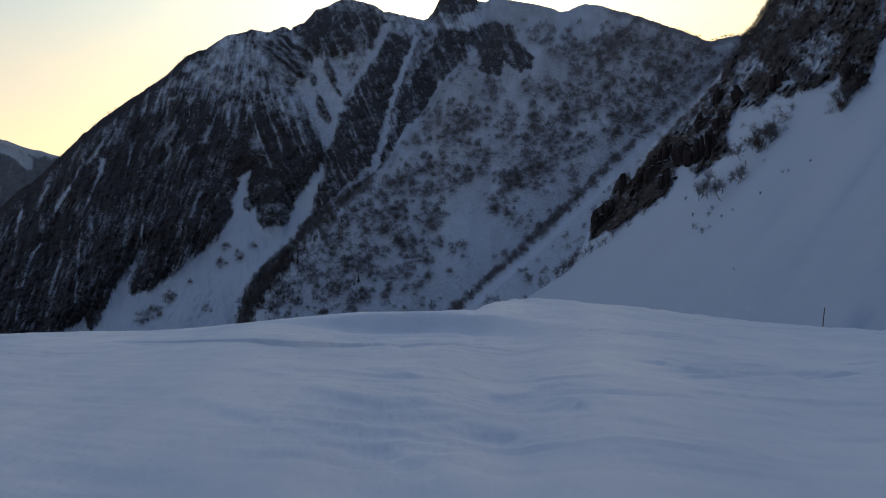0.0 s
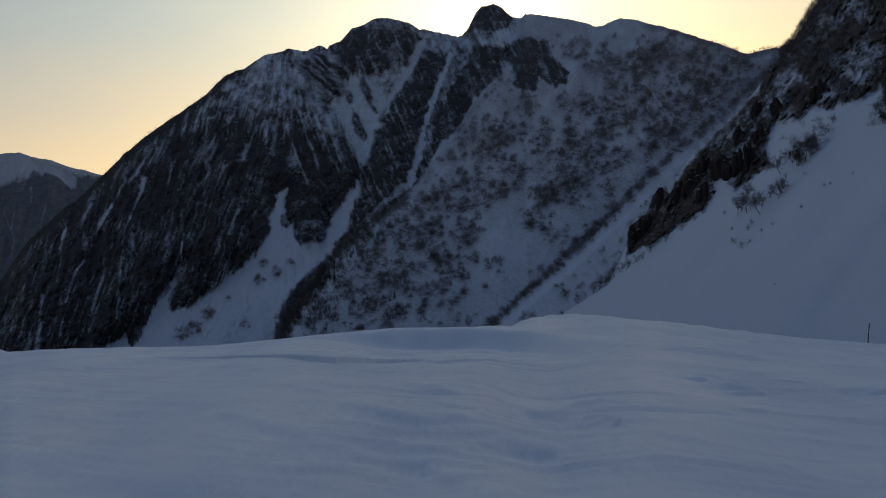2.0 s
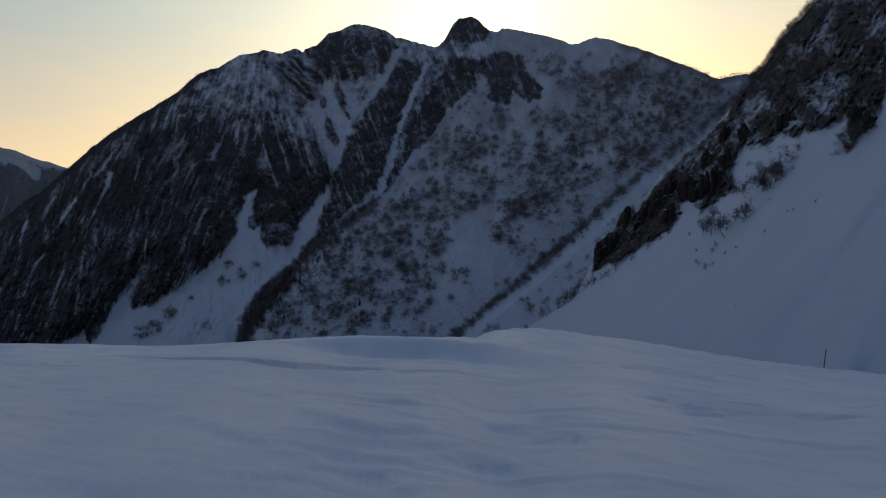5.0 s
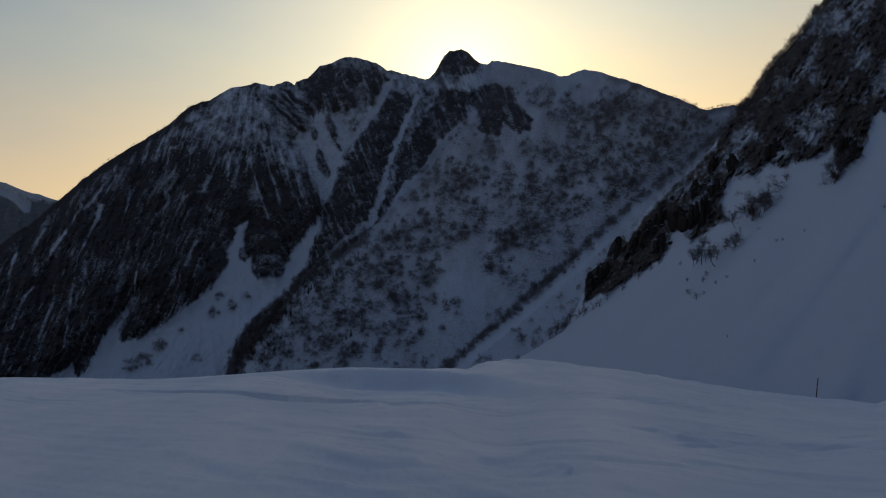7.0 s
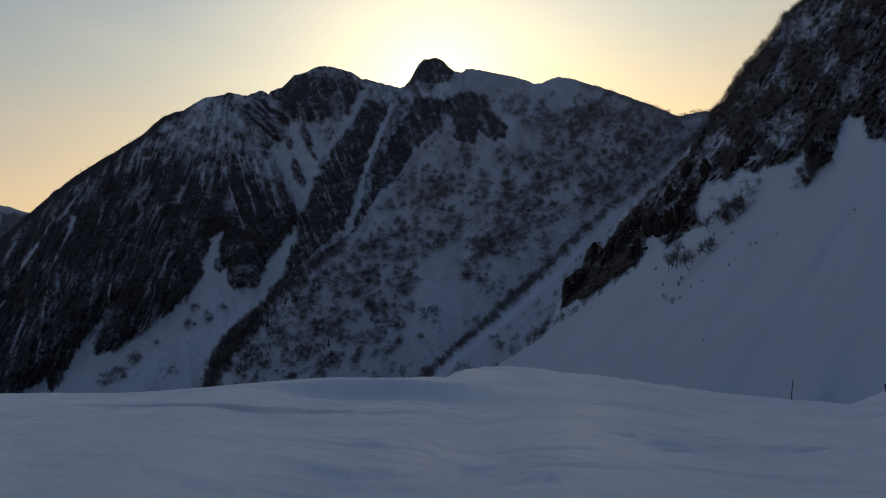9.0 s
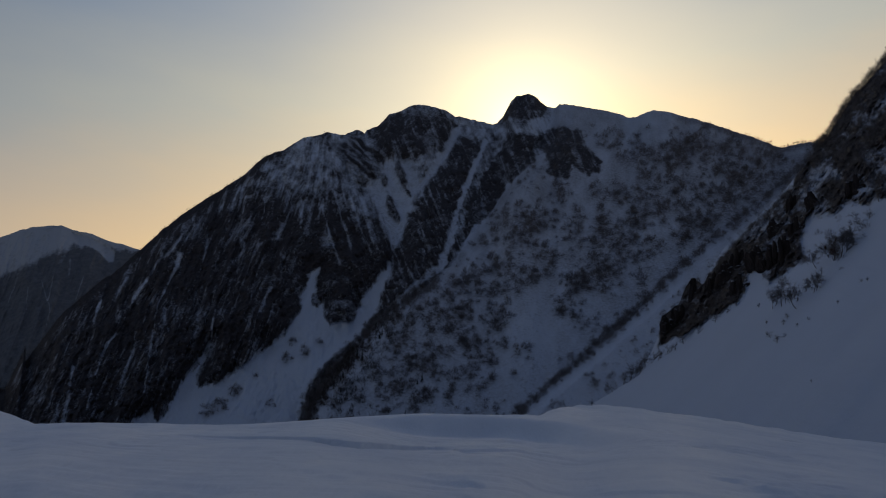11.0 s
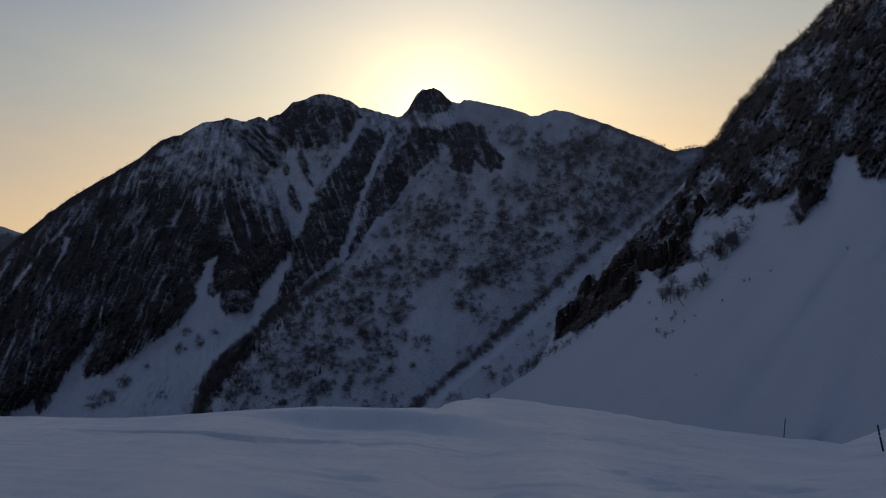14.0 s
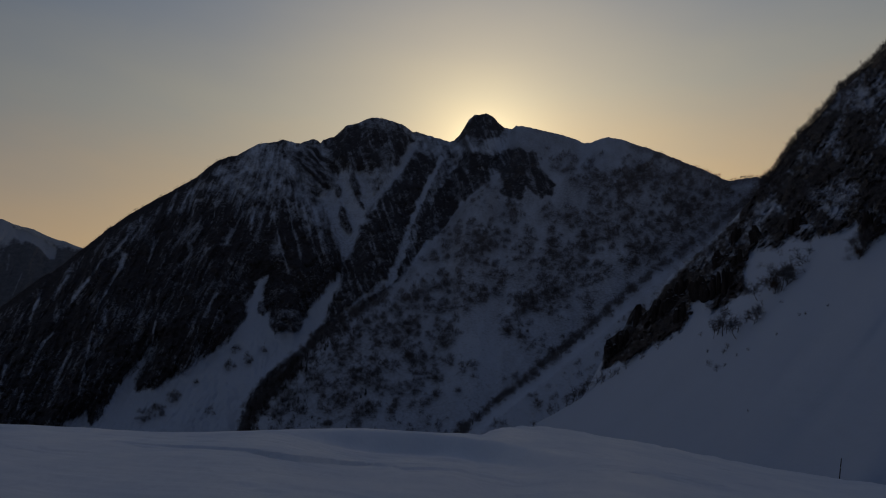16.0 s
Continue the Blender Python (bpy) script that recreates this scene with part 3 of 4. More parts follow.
def birch_stands():
    """Bearing, rise and crown half width of every birch on the snow slope."""
    rng = np.random.default_rng(44)
    found = []

    def stand(x, y, rx, ry, n, lo, hi):
        r, t = np.sqrt(rng.uniform(0, 1, n)), rng.uniform(0, 2 * np.pi, n)
        found.append(np.stack([x + r * rx * np.cos(t), y + r * ry * np.sin(t), rng.uniform(lo, hi, n)], -1))

    for x, y, r in HIGH_THICKETS + EAST_THICKETS + LOW_THICKETS + FOOT_THICKETS:
        stand(x, y, 1.15 * r, 1.05 * r, 3 + int(0.08 * r * r), 1.9, 4.8)
    for x, y, r in FAN_THICKETS:
        stand(x, y, r, 0.7 * r, 3 + int(0.09 * r * r), 1.6, 4.2)
    for line, n, wide in ((SPUR_TWO, 480, 6.0), (SPUR[4:], 480, 9.0)):
        p = np.array(line, float)
        at = rng.uniform(0, 1, n) ** 0.85 * (len(p) - 1)
        k = np.minimum(at.astype(int), len(p) - 2)
        q = p[k] + (p[k + 1] - p[k]) * (at - k)[:, None]
        found.append(np.stack([q[:, 0] + rng.normal(0, 0.45 * wide, n) + 0.3 * wide, q[:, 1] + rng.normal(0, 0.45 * wide, n), rng.uniform(1.6, 4.6, n)], -1))
    # single ones between the thickets
    a, b = rng.uniform(-170, 370, 9000), rng.uniform(-30, 345, 9000)
    d = 0.35 + 0.8 * fbm((0.8 * a - 0.6 * b) / 22, (0.6 * a + 0.8 * b) / 60, 41, 4) + 0.9 * step(170, 250, a) * step(180, 235, b)
    d = d - 1.2 * np.exp(-(((a - 25) / 34) ** 2 + ((b - 80) / 75) ** 2)) - 0.8 * np.exp(-(((a - 122) / 12) ** 2 + ((b - 295) / 22) ** 2))
    strip = a - by_rise(SPUR_TWO, b)
    d = d - 1.5 * step(1, 5, strip) * step(30, 22, strip) * step(260, 200, b)
    keep = (rng.uniform(0, 1, a.size) < 0.34 * np.clip(d, 0, 1)) & (a > by_rise(SPUR, b) + 4) & (b < along(RIDGE, a) - 7)
    found.append(np.stack([a[keep], b[keep], rng.uniform(1.6, 3.8, keep.sum())], -1))
    p = np.concatenate(found)
    return p[(p[:, 1] < along(RIDGE, p[:, 0]) - 3) & (p[:, 1] > -50)]


def twigs_and_shade(a, b, trees):
    """How much the snow darkens round the trees: low twigs and painted-in shade."""
    darkened = np.zeros(a.shape)
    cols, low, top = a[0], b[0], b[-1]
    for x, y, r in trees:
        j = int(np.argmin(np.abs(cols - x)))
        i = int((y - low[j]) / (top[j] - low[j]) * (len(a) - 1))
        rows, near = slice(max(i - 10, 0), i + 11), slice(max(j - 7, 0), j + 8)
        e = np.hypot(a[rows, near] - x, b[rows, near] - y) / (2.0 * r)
        darkened[rows, near] = 1 - (1 - darkened[rows, near]) * (1 - 0.22 * step(1.1, 0.1, e))
    return darkened


def build_mountain():
    cols = np.concatenate([np.linspace(-900, -660, 40, endpoint=False), np.linspace(-660, 480, 860), np.linspace(485, 760, 30)])
    rows = 440
    s = np.linspace(0, 1, rows)
    a, s = np.meshgrid(cols, s)
    top = along(RIDGE, a) + 1.2 * fbm(a / 6, a * 0, 21, 3)
    low = -115.0
    b = low + (top - low) * s
    far, near = along(RIDGE_DEPTH, a), 900 + 0 * a
    y = 1 / ((1 - s) / near + s / far)
    # the fall line fans out: streaks lean with it
    lean = -0.30 + 0.72 * step(-275, -180, a)
    q = a + lean * (b - 250) + 8 * fbm(a / 22, b / 28, 20, 3)
    wa, wb = a + 5 * fbm(a / 14, b / 14, 22, 3), b + 5 * fbm(a / 14, b / 14, 23, 3)
    left = step(6, -6, wa - by_rise(SPUR, wb))
    ribs = ridged(q / 34, b / 190, 24, 4)
    fine = ridged(q / 9, b / 60, 25, 4)
    crumbs = fbm(a / 5, b / 5, 26, 4)
    fall = a + lean * (b - 250) + 2.5 * fbm(a / 22, b / 28, 20, 3)
    thread, hair = fbm(fall / 5, b / 34, 46, 4), fbm(fall / 2.2, b / 13, 47, 3)
    mottle, patchy = fbm(a / 16, b / 20, 48, 4), fbm(fall / 11, b / 14, 57, 4)
    # ---- snow and rock
    drop = top - b
    dust = step(-34, 30, b - along(DUST, a) - 10 + 20 * thread + 12 * hair + 26 * mottle) * step(-430, -330, a + 20 * mottle)
    dust = np.maximum(dust, 0.55 * step(-470, -380, a) * step(60, 25, drop) * step(-350, -420, a))
    rock = left * (0.99 - 0.37 * dust - 0.20 * step(-0.25, 0.75, thread) - 0.21 * step(-0.25, 0.75, hair) + 0.18 * mottle + (0.12 + 0.2 * dust) * crumbs + 0.36 * dust * patchy + 0.10 * fine)
    rock = rock + left * 0.45 * step(14, 2, drop + 6 * crumbs) * step(-250, -330, a)
    rock = rock + (1 - left) * (0.12 + 0.10 * fbm(a / 25, b / 18, 27, 4) + 0.10 * crumbs)
    for outline in (BUTTRESS, CRAG_ONE, CRAG_TWO, SUMMIT, SHOULDER, PEAK):
        f = step(-3, 4, inside(outline, wa, wb) + 2.5 * crumbs)
        if outline is SHOULDER:
            # beds of rock that dip to the right, with snow on them
            bed = fbm((0.8 * wa - 0.6 * wb) / 34, (0.6 * wa + 0.8 * wb) / 4.2, 49, 4)
            rock = rock * (1 - f) + f * (0.74 + 0.62 * bed + 0.2 * crumbs)
        else:
            rock = rock * (1 - f) + f * (0.88 + 0.10 * fine + 0.26 * crumbs - 0.24 * step(0.15, 0.55, thread) - 0.2 * step(0.2, 0.6, hair) - 0.25 * (outline is SUMMIT) * step(352, 368, wb))
    snow = np.zeros(a.shape)
    fingers = 5 * fbm(q / 5, b / 16, 19, 4) + 3 * crumbs
    for outline in (SNOW_FAN, BASIN):
        snow = np.maximum(snow, step(-3, 3, inside(outline, a * 0.5 + wa * 0.5, b * 0.5 + wb * 0.5) + fingers - 1.5))
    for x0, y0, rx, ry in ISLANDS:
        f = step(1.25, 0.85, np.hypot((wa - x0 + 0.3 * (wb - y0)) / (0.68 * rx), (wb - y0) / (0.68 * ry)))
        snow = snow * (1 - f)
        rock = rock * (1 - f) + f * (0.66 + 0.25 * fine + 0.2 * crumbs)
    for line, width in GULLIES:
        snow = np.maximum(snow, step(width * 1.05, width * 0.35, near_line(line, 0.5 * a + 0.5 * wa, b) + 0.5 * fingers))
    for line, width, white in RUNNELS:
        d = near_line(line, 0.65 * a + 0.35 * wa, b) + 0.12 * fingers + 0.5 * width * (mottle + crumbs)
        rock = rock - (0.82 * white + 0.3 * crumbs) * step(width * 1.0, 0.0, d)
    # gullies and basin: rock specks, and the hollows' shade painted in as grey
    open_fan = step(0, 8, inside(SNOW_FAN, a, b))
    rock = rock * (1 - snow) + snow * (open_fan * (0.02 + 0.1 * crumbs) + (1 - open_fan) * (0.25 - 0.10 * step(-75, -45, a) + 0.07 * crumbs + 0.04 * fine))
    trees = birch_stands()
    strip = a - by_rise(SPUR_TWO, b)
    lane = np.maximum(np.exp(-(((a - 25) / 36) ** 2 + ((b - 75) / 75) ** 2)), step(2, 6, strip) * step(240, 170, b))
    # scrub tone over the slope, plus the shade painted round each tree
    twiggy = (0.34 + 0.2 * step(60, 200, b) - 0.24 * lane) * step(-4, 8, a - by_rise(SPUR, b)) * (1 + 0.9 * mottle) + 0.6 * twigs_and_shade(a, b, trees) + 0.3 * np.exp(-(((a - 203) / 26) ** 2 + ((b - 312) / 16) ** 2)) + 0.55 * step(11, 3, drop) * step(180, 230, a) + 0.24 * step(190, 270, a) * step(200, 250, b)
    # ---- relief
    hollow = step(-25, 12, inside(SNOW_FAN, a, b)) + step(-20, 14, inside(BASIN, a, b))
    y = y * (1 + 0.035 * np.clip(hollow, 0, 1))
    y = y * (1 - 0.09 * step(-4, 30, a - by_rise(SPUR, b)) * step(-30, 60, drop))
    y = y * (1 - 0.15 * step(-3, 25, a - by_rise(SPUR_TWO, b)) * step(-30, 60, drop))
    rough = (0.12 + 0.75 * left * (1 - 0.8 * snow)) * step(0, 14, drop)
    y = y - rough * (26 * ribs + 9 * fine + 10 * crumbs + 5 * hair) * step(0, 40, drop) - rough * 8 * fbm(a / 12, b / 12, 28, 4)
    x, z = a * y / 1000, b * y / 1000
    # the far side falls away behind the ridge
    back = np.linspace(0.08, 1, 10)[:, None]
    xb = x[-1:] * (1 + 0.35 * back)
    yb = y[-1:] * (1 + 0.35 * back)
    zb = z[-1:] - back ** 1.1 * (z[-1:] + 110)
    rock = np.concatenate([rock, np.repeat(rock[-1:], 10, 0)])
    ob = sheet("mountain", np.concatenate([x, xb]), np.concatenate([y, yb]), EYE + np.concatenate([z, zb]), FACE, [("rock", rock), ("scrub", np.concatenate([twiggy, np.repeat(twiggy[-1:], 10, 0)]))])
    tagged(ob, "steep dark rocky mountain with snow gullies and scrub", "mountain", kind="structure")
    return (a, b, x, y, EYE + z), trees, rock[:rows] * left


def scatter(grid, density, count, seed):
    a, b, x, y, z = grid
    rng = np.random.default_rng(seed)
    p = np.clip(density, 0, None).ravel()
    pick = rng.choice(len(p), count, p=p / p.sum())
    return np.stack([x.ravel()[pick], y.ravel()[pick], z.ravel()[pick]], -1), rng


def crowns(base, height, width, count, seed):
    """Bare domed crowns: twigs that fan out from low on the stem to a rounded shell."""
    rng = np.random.default_rng(seed)
    n = len(base)
    ang, v = rng.uniform(0, 2 * np.pi, (n, count)), rng.uniform(0, 1, (n, count))
    r = rng.uniform(0.62, 1.08, (n, count))
    flat = np.sqrt(1 - v * v) * 0.5 * r
    shell = np.stack([flat * np.cos(ang) * width[:, None], flat * np.sin(ang) * width[:, None], (0.16 + 0.84 * v * r) * height[:, None]], -1)
    low = shell * rng.uniform(0.25, 0.75, (n, count))[..., None] + np.array([0, 0, 0.08]) * height[:, None, None]
    tip = shell + rng.normal(0, 0.05, (n, count, 3)) * height[:, None, None]
    side = np.cross(tip - low, rng.normal(0, 1, (n, count, 3)))
    side = side / (np.linalg.norm(side, axis=-1, keepdims=True) + 1e-9) * (height[:, None] * rng.uniform(0.006, 0.015, (n, count)))[..., None]
    low, tip = base[:, None, :] + low, base[:, None, :] + tip
    return np.stack([low - side, low + side, tip], 2).reshape(-1, 3, 3)


mountain_grid, birches_far, dark_rock = build_mountain()
MA, MB = mountain_grid[:2]
j = np.searchsorted(MA[0], birches_far[:, 0])
i = ((birches_far[:, 1] - MB[0, j]) / (MB[-1, j] - MB[0, j]) * (len(MA) - 1)).astype(int)
feet = np.stack([g[i, j] for g in mountain_grid[2:]], -1)
wide = 3.2 * birches_far[:, 2] / 1000 * feet[:, 1]
scrub = new("birch_wood", soup("birch_wood", crowns(feet, wide * np.random.default_rng(5).uniform(0.75, 1.0, len(wide)), wide, 90, 6), TWIG))
tagged(scrub, "bare grey birch wood in clumps on the snow slope", "wood", kind="stuff")
edge_wood = MA - by_rise(SPUR, MB) - 3
edge_wood = np.exp(-np.maximum(edge_wood, 0) / 20) * (edge_wood > 0) * step(150, 60, MB) * (MB > -40) * (0.6 + fbm(MA / 10, MB / 10, 56, 3))
feet, rng = scatter(mountain_grid, edge_wood, 820, 26)
tall = rng.uniform(4, 15, len(feet))
scrub = new("spur_wood", soup("spur_wood", crowns(feet, tall, tall * 0.95, 56, 27), DARK_TWIG))
tagged(scrub, "dark bare wood along the rocky spur's edge", "wood", kind="stuff")
feet, rng = scatter(mountain_grid, np.clip(dark_rock - 0.55, 0, 0.4) * (MA < -110), 4200, 16)
tall = rng.uniform(4, 9, len(feet))
scrub = new("cliff_scrub", soup("cliff_scrub", crowns(feet, tall, tall * 1.1, 40, 17), DARK_TWIG))
tagged(scrub, "dark leafless scrub rooted in the rock face", "scrub", kind="stuff")
crest_density = (along(RIDGE, MA) - MB < 3) * (np.where(MA < -290, 1.0, 0.0) + np.where(MA > 190, 1.0, 0.0) * step(190, 330, MA) + 0.05)
feet, rng = scatter(mountain_grid, crest_density, 1300, 7)
tall = rng.uniform(2.5, 6.5, len(feet))
scrub = new("ridge_scrub", soup("ridge_scrub", crowns(feet, tall, tall * 1.2, 30, 8), TWIG))
tagged(scrub, "bare bushes along the mountain's ridge line", "scrub", kind="stuff")

# ---- the rocky flank that comes down to the snowfield ----
FLANK_TOP = [(21.6, -38.8), (61.2, -16.3), (120.9, 21), (154.4, 42.2), (174.3, 83.6), (184.3, 114.7), (201.3, 127.7), (209.4, 148.7), (216.9, 158.7), (230, 149.4), (236.8, 166.3), (252.7, 192), (290.9, 230), (326, 265.4), (354.5, 300.2), (370.3, 324.6), (379.6, 333.7), (394.1, 356.1), (412.4, 386.2), (434.3, 409.2), (456.3, 436), (471.2, 455.3)] + [(467, 455.8), (505.6, 489.3), (545.3, 535.3), (600, 591.2)] + [(760, 760)]
CLIFFS = [(372, 332.5), (353.5, 309.3), (338.6, 271.9), (288.4, 226.1), (239.3, 167.1), (228.9, 159.6), (211.5, 158.8), (191.1, 126.7), (177.6, 102.1), (178, 78.3), (218.8, 97.1), (246.3, 118.9), (270.5, 133.8), (281.1, 162.1), (296.5, 176.8), (301.9, 152.6), (315.9, 161.6), (347.8, 186.3), (344.7, 211), (352.2, 236.4), (387.8, 241.7), (402.4, 256.9), (423.7, 250.7), (441.9, 262.5), (460, 267), (482.1, 282.8), (487.9, 250.3), (517.5, 269.9), (530.7, 318.5), (542.2, 330.2), (563.9, 327.6), (566.7, 299.6), (605.7, 296.4), (699.6, 380), (731.4, 781.2), (602.7, 636.7), (531, 550.6), (467.5, 467.5), (413.5, 395)]
POCKETS = [(361.1, 258.5, 22, 30), (368.9, 288, 16, 14), (410, 271.8, 20, 12), (457.3, 292.5, 16, 20), (476.3, 315.7, 20, 25), (387.5, 227.3, 40, 20), (551.3, 364.5, 22, 25), (496.3, 445.7, 13, 20), (302, 163, 12, 30), (323.3, 195.7, 10, 14), (389, 289.1, 16, 12), (427, 313.1, 14, 18), (523.4, 393.4, 16, 22), (456.7, 374.6, 14, 18)]
THICKETS = [(379.7, 198.4, 22, 30), (405.1, 224.6, 25, 25), (473.2, 238.7, 14, 16), (351.2, 179.4, 14, 14), (577.7, 313.4, 12, 14)]


def build_flank():
    cols = np.concatenate([np.linspace(20, 660, 640), np.linspace(665, 780, 20)])
    rows = 430
    a, s = np.meshgrid(cols, np.linspace(0, 1, rows))
    top = along(FLANK_TOP, a) + 2.0 * fbm(a / 5, a * 0, 31, 4) * step(80, 180, a)
    low = np.minimum(-90.0, top - 40)
    b = low + (top - low) * s
    inv = 0.00095 + 0.02386 * a / 1000 - 0.0222 * b / 1000
    inv = np.sqrt(np.maximum(inv, 0) ** 2 + 0.0013 ** 2)
    y = 1 / inv
    wa, wb = a + 4 * fbm(a / 12, b / 12, 32, 4), b + 4 * fbm(a / 12, b / 12, 33, 4)
    crumbs, lumps = fbm(a / 4, b / 4, 34, 4), fbm(a / 18, b / 18, 35, 4)
    # streaks fall to the left
    q = a - 0.6 * b
    ribs = ridged(q / 20, b / 75, 36, 4)
    upper = step(150, 230, b)
    f = step(-7, 3, inside(CLIFFS, wa, wb))
    blocky = ridged(q / 8 + lumps, b / 11, 39, 3)
    rock = f * (0.80 - 0.20 * upper + (0.22 + 0.22 * upper) * ribs + 0.35 * crumbs + 0.3 * lumps + 0.15 * blocky) + (1 - f) * (-0.1)
    for x0, y0, rx, ry in POCKETS:
        rock = rock - 0.55 * f * np.exp(-(((wa - x0) / (0.62 * rx)) ** 2 + ((wb - y0) / (0.62 * ry)) ** 2))
    twiggy = np.clip(f * (0.2 + 0.35 * upper) * (0.7 + 0.9 * fbm(a / 9, b / 9, 45, 4)), 0, 0.9)
    y = y - f * y * (0.026 * ribs + 0.012 * lumps + 0.026 * blocky + 0.005 * crumbs)
    y = y * (1 + (1 - f) * (0.012 * fbm(a / 90, b / 60, 37, 3) + 0.022 * fbm((a - 0.75 * b) / 45, (0.75 * a + b) / 260, 55, 2)))
    x, z = a * y / 1000, b * y / 1000
    back = np.linspace(0.1, 1, 8)[:, None]
    xb, yb = x[-1:] + back * 160, y[-1:] + back * 120
    zb = z[-1:] - back * (z[-1:] + 110)
    rock = np.concatenate([rock, np.repeat(rock[-1:], 8, 0)])
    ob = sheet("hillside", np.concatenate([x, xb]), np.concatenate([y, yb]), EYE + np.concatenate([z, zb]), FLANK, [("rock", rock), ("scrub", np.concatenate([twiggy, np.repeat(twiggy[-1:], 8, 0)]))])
    tagged(ob, "smooth snow slope under a dark rocky scrub-grown spur", "hillside", kind="structure")
    return (a, b, x, y, EYE + z), f, rock[:rows]


flank_grid, cliff, flank_rock = build_flank()
FA, FB = flank_grid[:2]
bushes = cliff * (0.2 + 1.1 * step(220, 330, FB)) * (0.5 + fbm(FA / 12, FB / 12, 38, 3)).clip(0, 2)
for x0, y0, rx, ry in THICKETS:
    bushes = bushes + 0.45 * np.exp(-(((FA - x0) / (0.6 * rx)) ** 2 + ((FB - y0) / (0.6 * ry)) ** 2))
feet, rng = scatter(flank_grid, bushes, 2600, 9)
tall = rng.uniform(0.005, 0.012, len(feet)) * feet[:, 1]
thicket = new("thicket", soup("thicket", crowns(feet, tall, tall * 1.4, 60, 10), TWIG))
tagged(thicket, "bare grey bushes growing among the rocks", "bushes", kind="stuff")
feet, rng = scatter(flank_grid, np.clip(flank_rock - 0.35, 0, 0.5) * cliff, 2600, 19)
tall = rng.uniform(0.003, 0.009, len(feet)) * feet[:, 1]
thicket = new("cliff_bushes", soup("cliff_bushes", crowns(feet, tall, tall * 1.3, 44, 20), DARK_TWIG))
tagged(thicket, "dark brown leafless bushes clinging to the cliffs", "bushes", kind="stuff")

feet, rng = scatter(flank_grid, (along(FLANK_TOP, FA) - FB < 3.5) * (FA > 366) * (FA < 640), 700, 29)
tall = rng.uniform(0.005, 0.014, len(feet)) * feet[:, 1]
thicket = new("skyline_bushes", soup("skyline_bushes", crowns(feet, tall, tall * 1.2, 50, 30), TWIG))
tagged(thicket, "bare bushes along the spur's skyline", "bushes", kind="stuff")

# ---- the far mountain ----
FAR_TOP = [(-900, 150)] + [(-694.7, 179.8), (-650.8, 191.7), (-611.1, 205.7), (-570, 208.7), (-554.2, 202.3), (-535.2, 199.7), (-508.2, 190.7), (-477.7, 182.6), (-462.5, 178.5), (-402.3, 160.3), (-334.5, 126.4)]
FAR_SNOW = [(-700, 128), (-644, 143), (-621, 153), (-594, 166), (-569, 176), (-559, 180), (-548, 182), (-532, 186), (-516, 188), (-499, 184), (-460, 180)]
FAR_BOWL = [(-557, 201), (-537, 197), (-515, 187), (-496, 175), (-497, 163), (-503, 162), (-516, 174), (-532, 183), (-548, 184)]
FAR_GULLIES = [([(-573, 142), (-577, 112), (-572, 99), (-575, 81)], 1.6), ([(-589, 137), (-578, 112)], 1.4), ([(-534, 143), (-540, 115)], 1.6), ([(-559, 178), (-567, 160)], 4.0), ([(-554, 165), (-554, 145)], 2.4), ([(-620, 140), (-628, 108)], 1.6), ([(-606, 128), (-604, 100)], 1.2)]


def build_far():
    cols = np.concatenate([np.linspace(-900, -700, 40, endpoint=False), np.linspace(-700, -440, 330), np.linspace(-435, -330, 30)])
    a, s = np.meshgrid(cols, np.linspace(0, 1, 300))
    top = along(FAR_TOP, a) + 1.0 * fbm(a / 8, a * 0, 51, 3)
    b = -60 + (top + 60) * s
    y = 1 / ((1 - s) / 2900 + s / 4200)
    ribs = ridged((a - 0.25 * (b - 180)) / 20, b / 90, 52, 4)
    mottle, grain = fbm(a / 10, b / 14, 53, 4), fbm(a / 3, b / 5, 54, 3)
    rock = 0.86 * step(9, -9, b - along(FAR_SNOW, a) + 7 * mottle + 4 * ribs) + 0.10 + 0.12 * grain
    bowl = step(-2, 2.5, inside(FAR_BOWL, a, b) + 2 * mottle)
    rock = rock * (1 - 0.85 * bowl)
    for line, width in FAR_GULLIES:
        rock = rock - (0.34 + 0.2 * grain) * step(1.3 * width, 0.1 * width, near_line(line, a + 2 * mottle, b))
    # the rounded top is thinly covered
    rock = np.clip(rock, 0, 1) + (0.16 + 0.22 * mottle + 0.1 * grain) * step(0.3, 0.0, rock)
    y = y - (40 * ribs + 14 * mottle) * step(0, 30, top - b) + 30 * bowl
    x, z = a * y / 1000, b * y / 1000
    ob = sheet("far_mountain", x, y, EYE + z, FAR_HAZED, [("rock", rock)])
    tagged(ob, "distant mountain with a snowy top and wooded flanks", "mountain", kind="structure")


build_far()


# ---- single trees, bushes and the marker pole ----
def part(name, mesh, parent, label=""):
    ob = new(name, mesh)
    ob.parent = parent
    return tagged(ob, label)


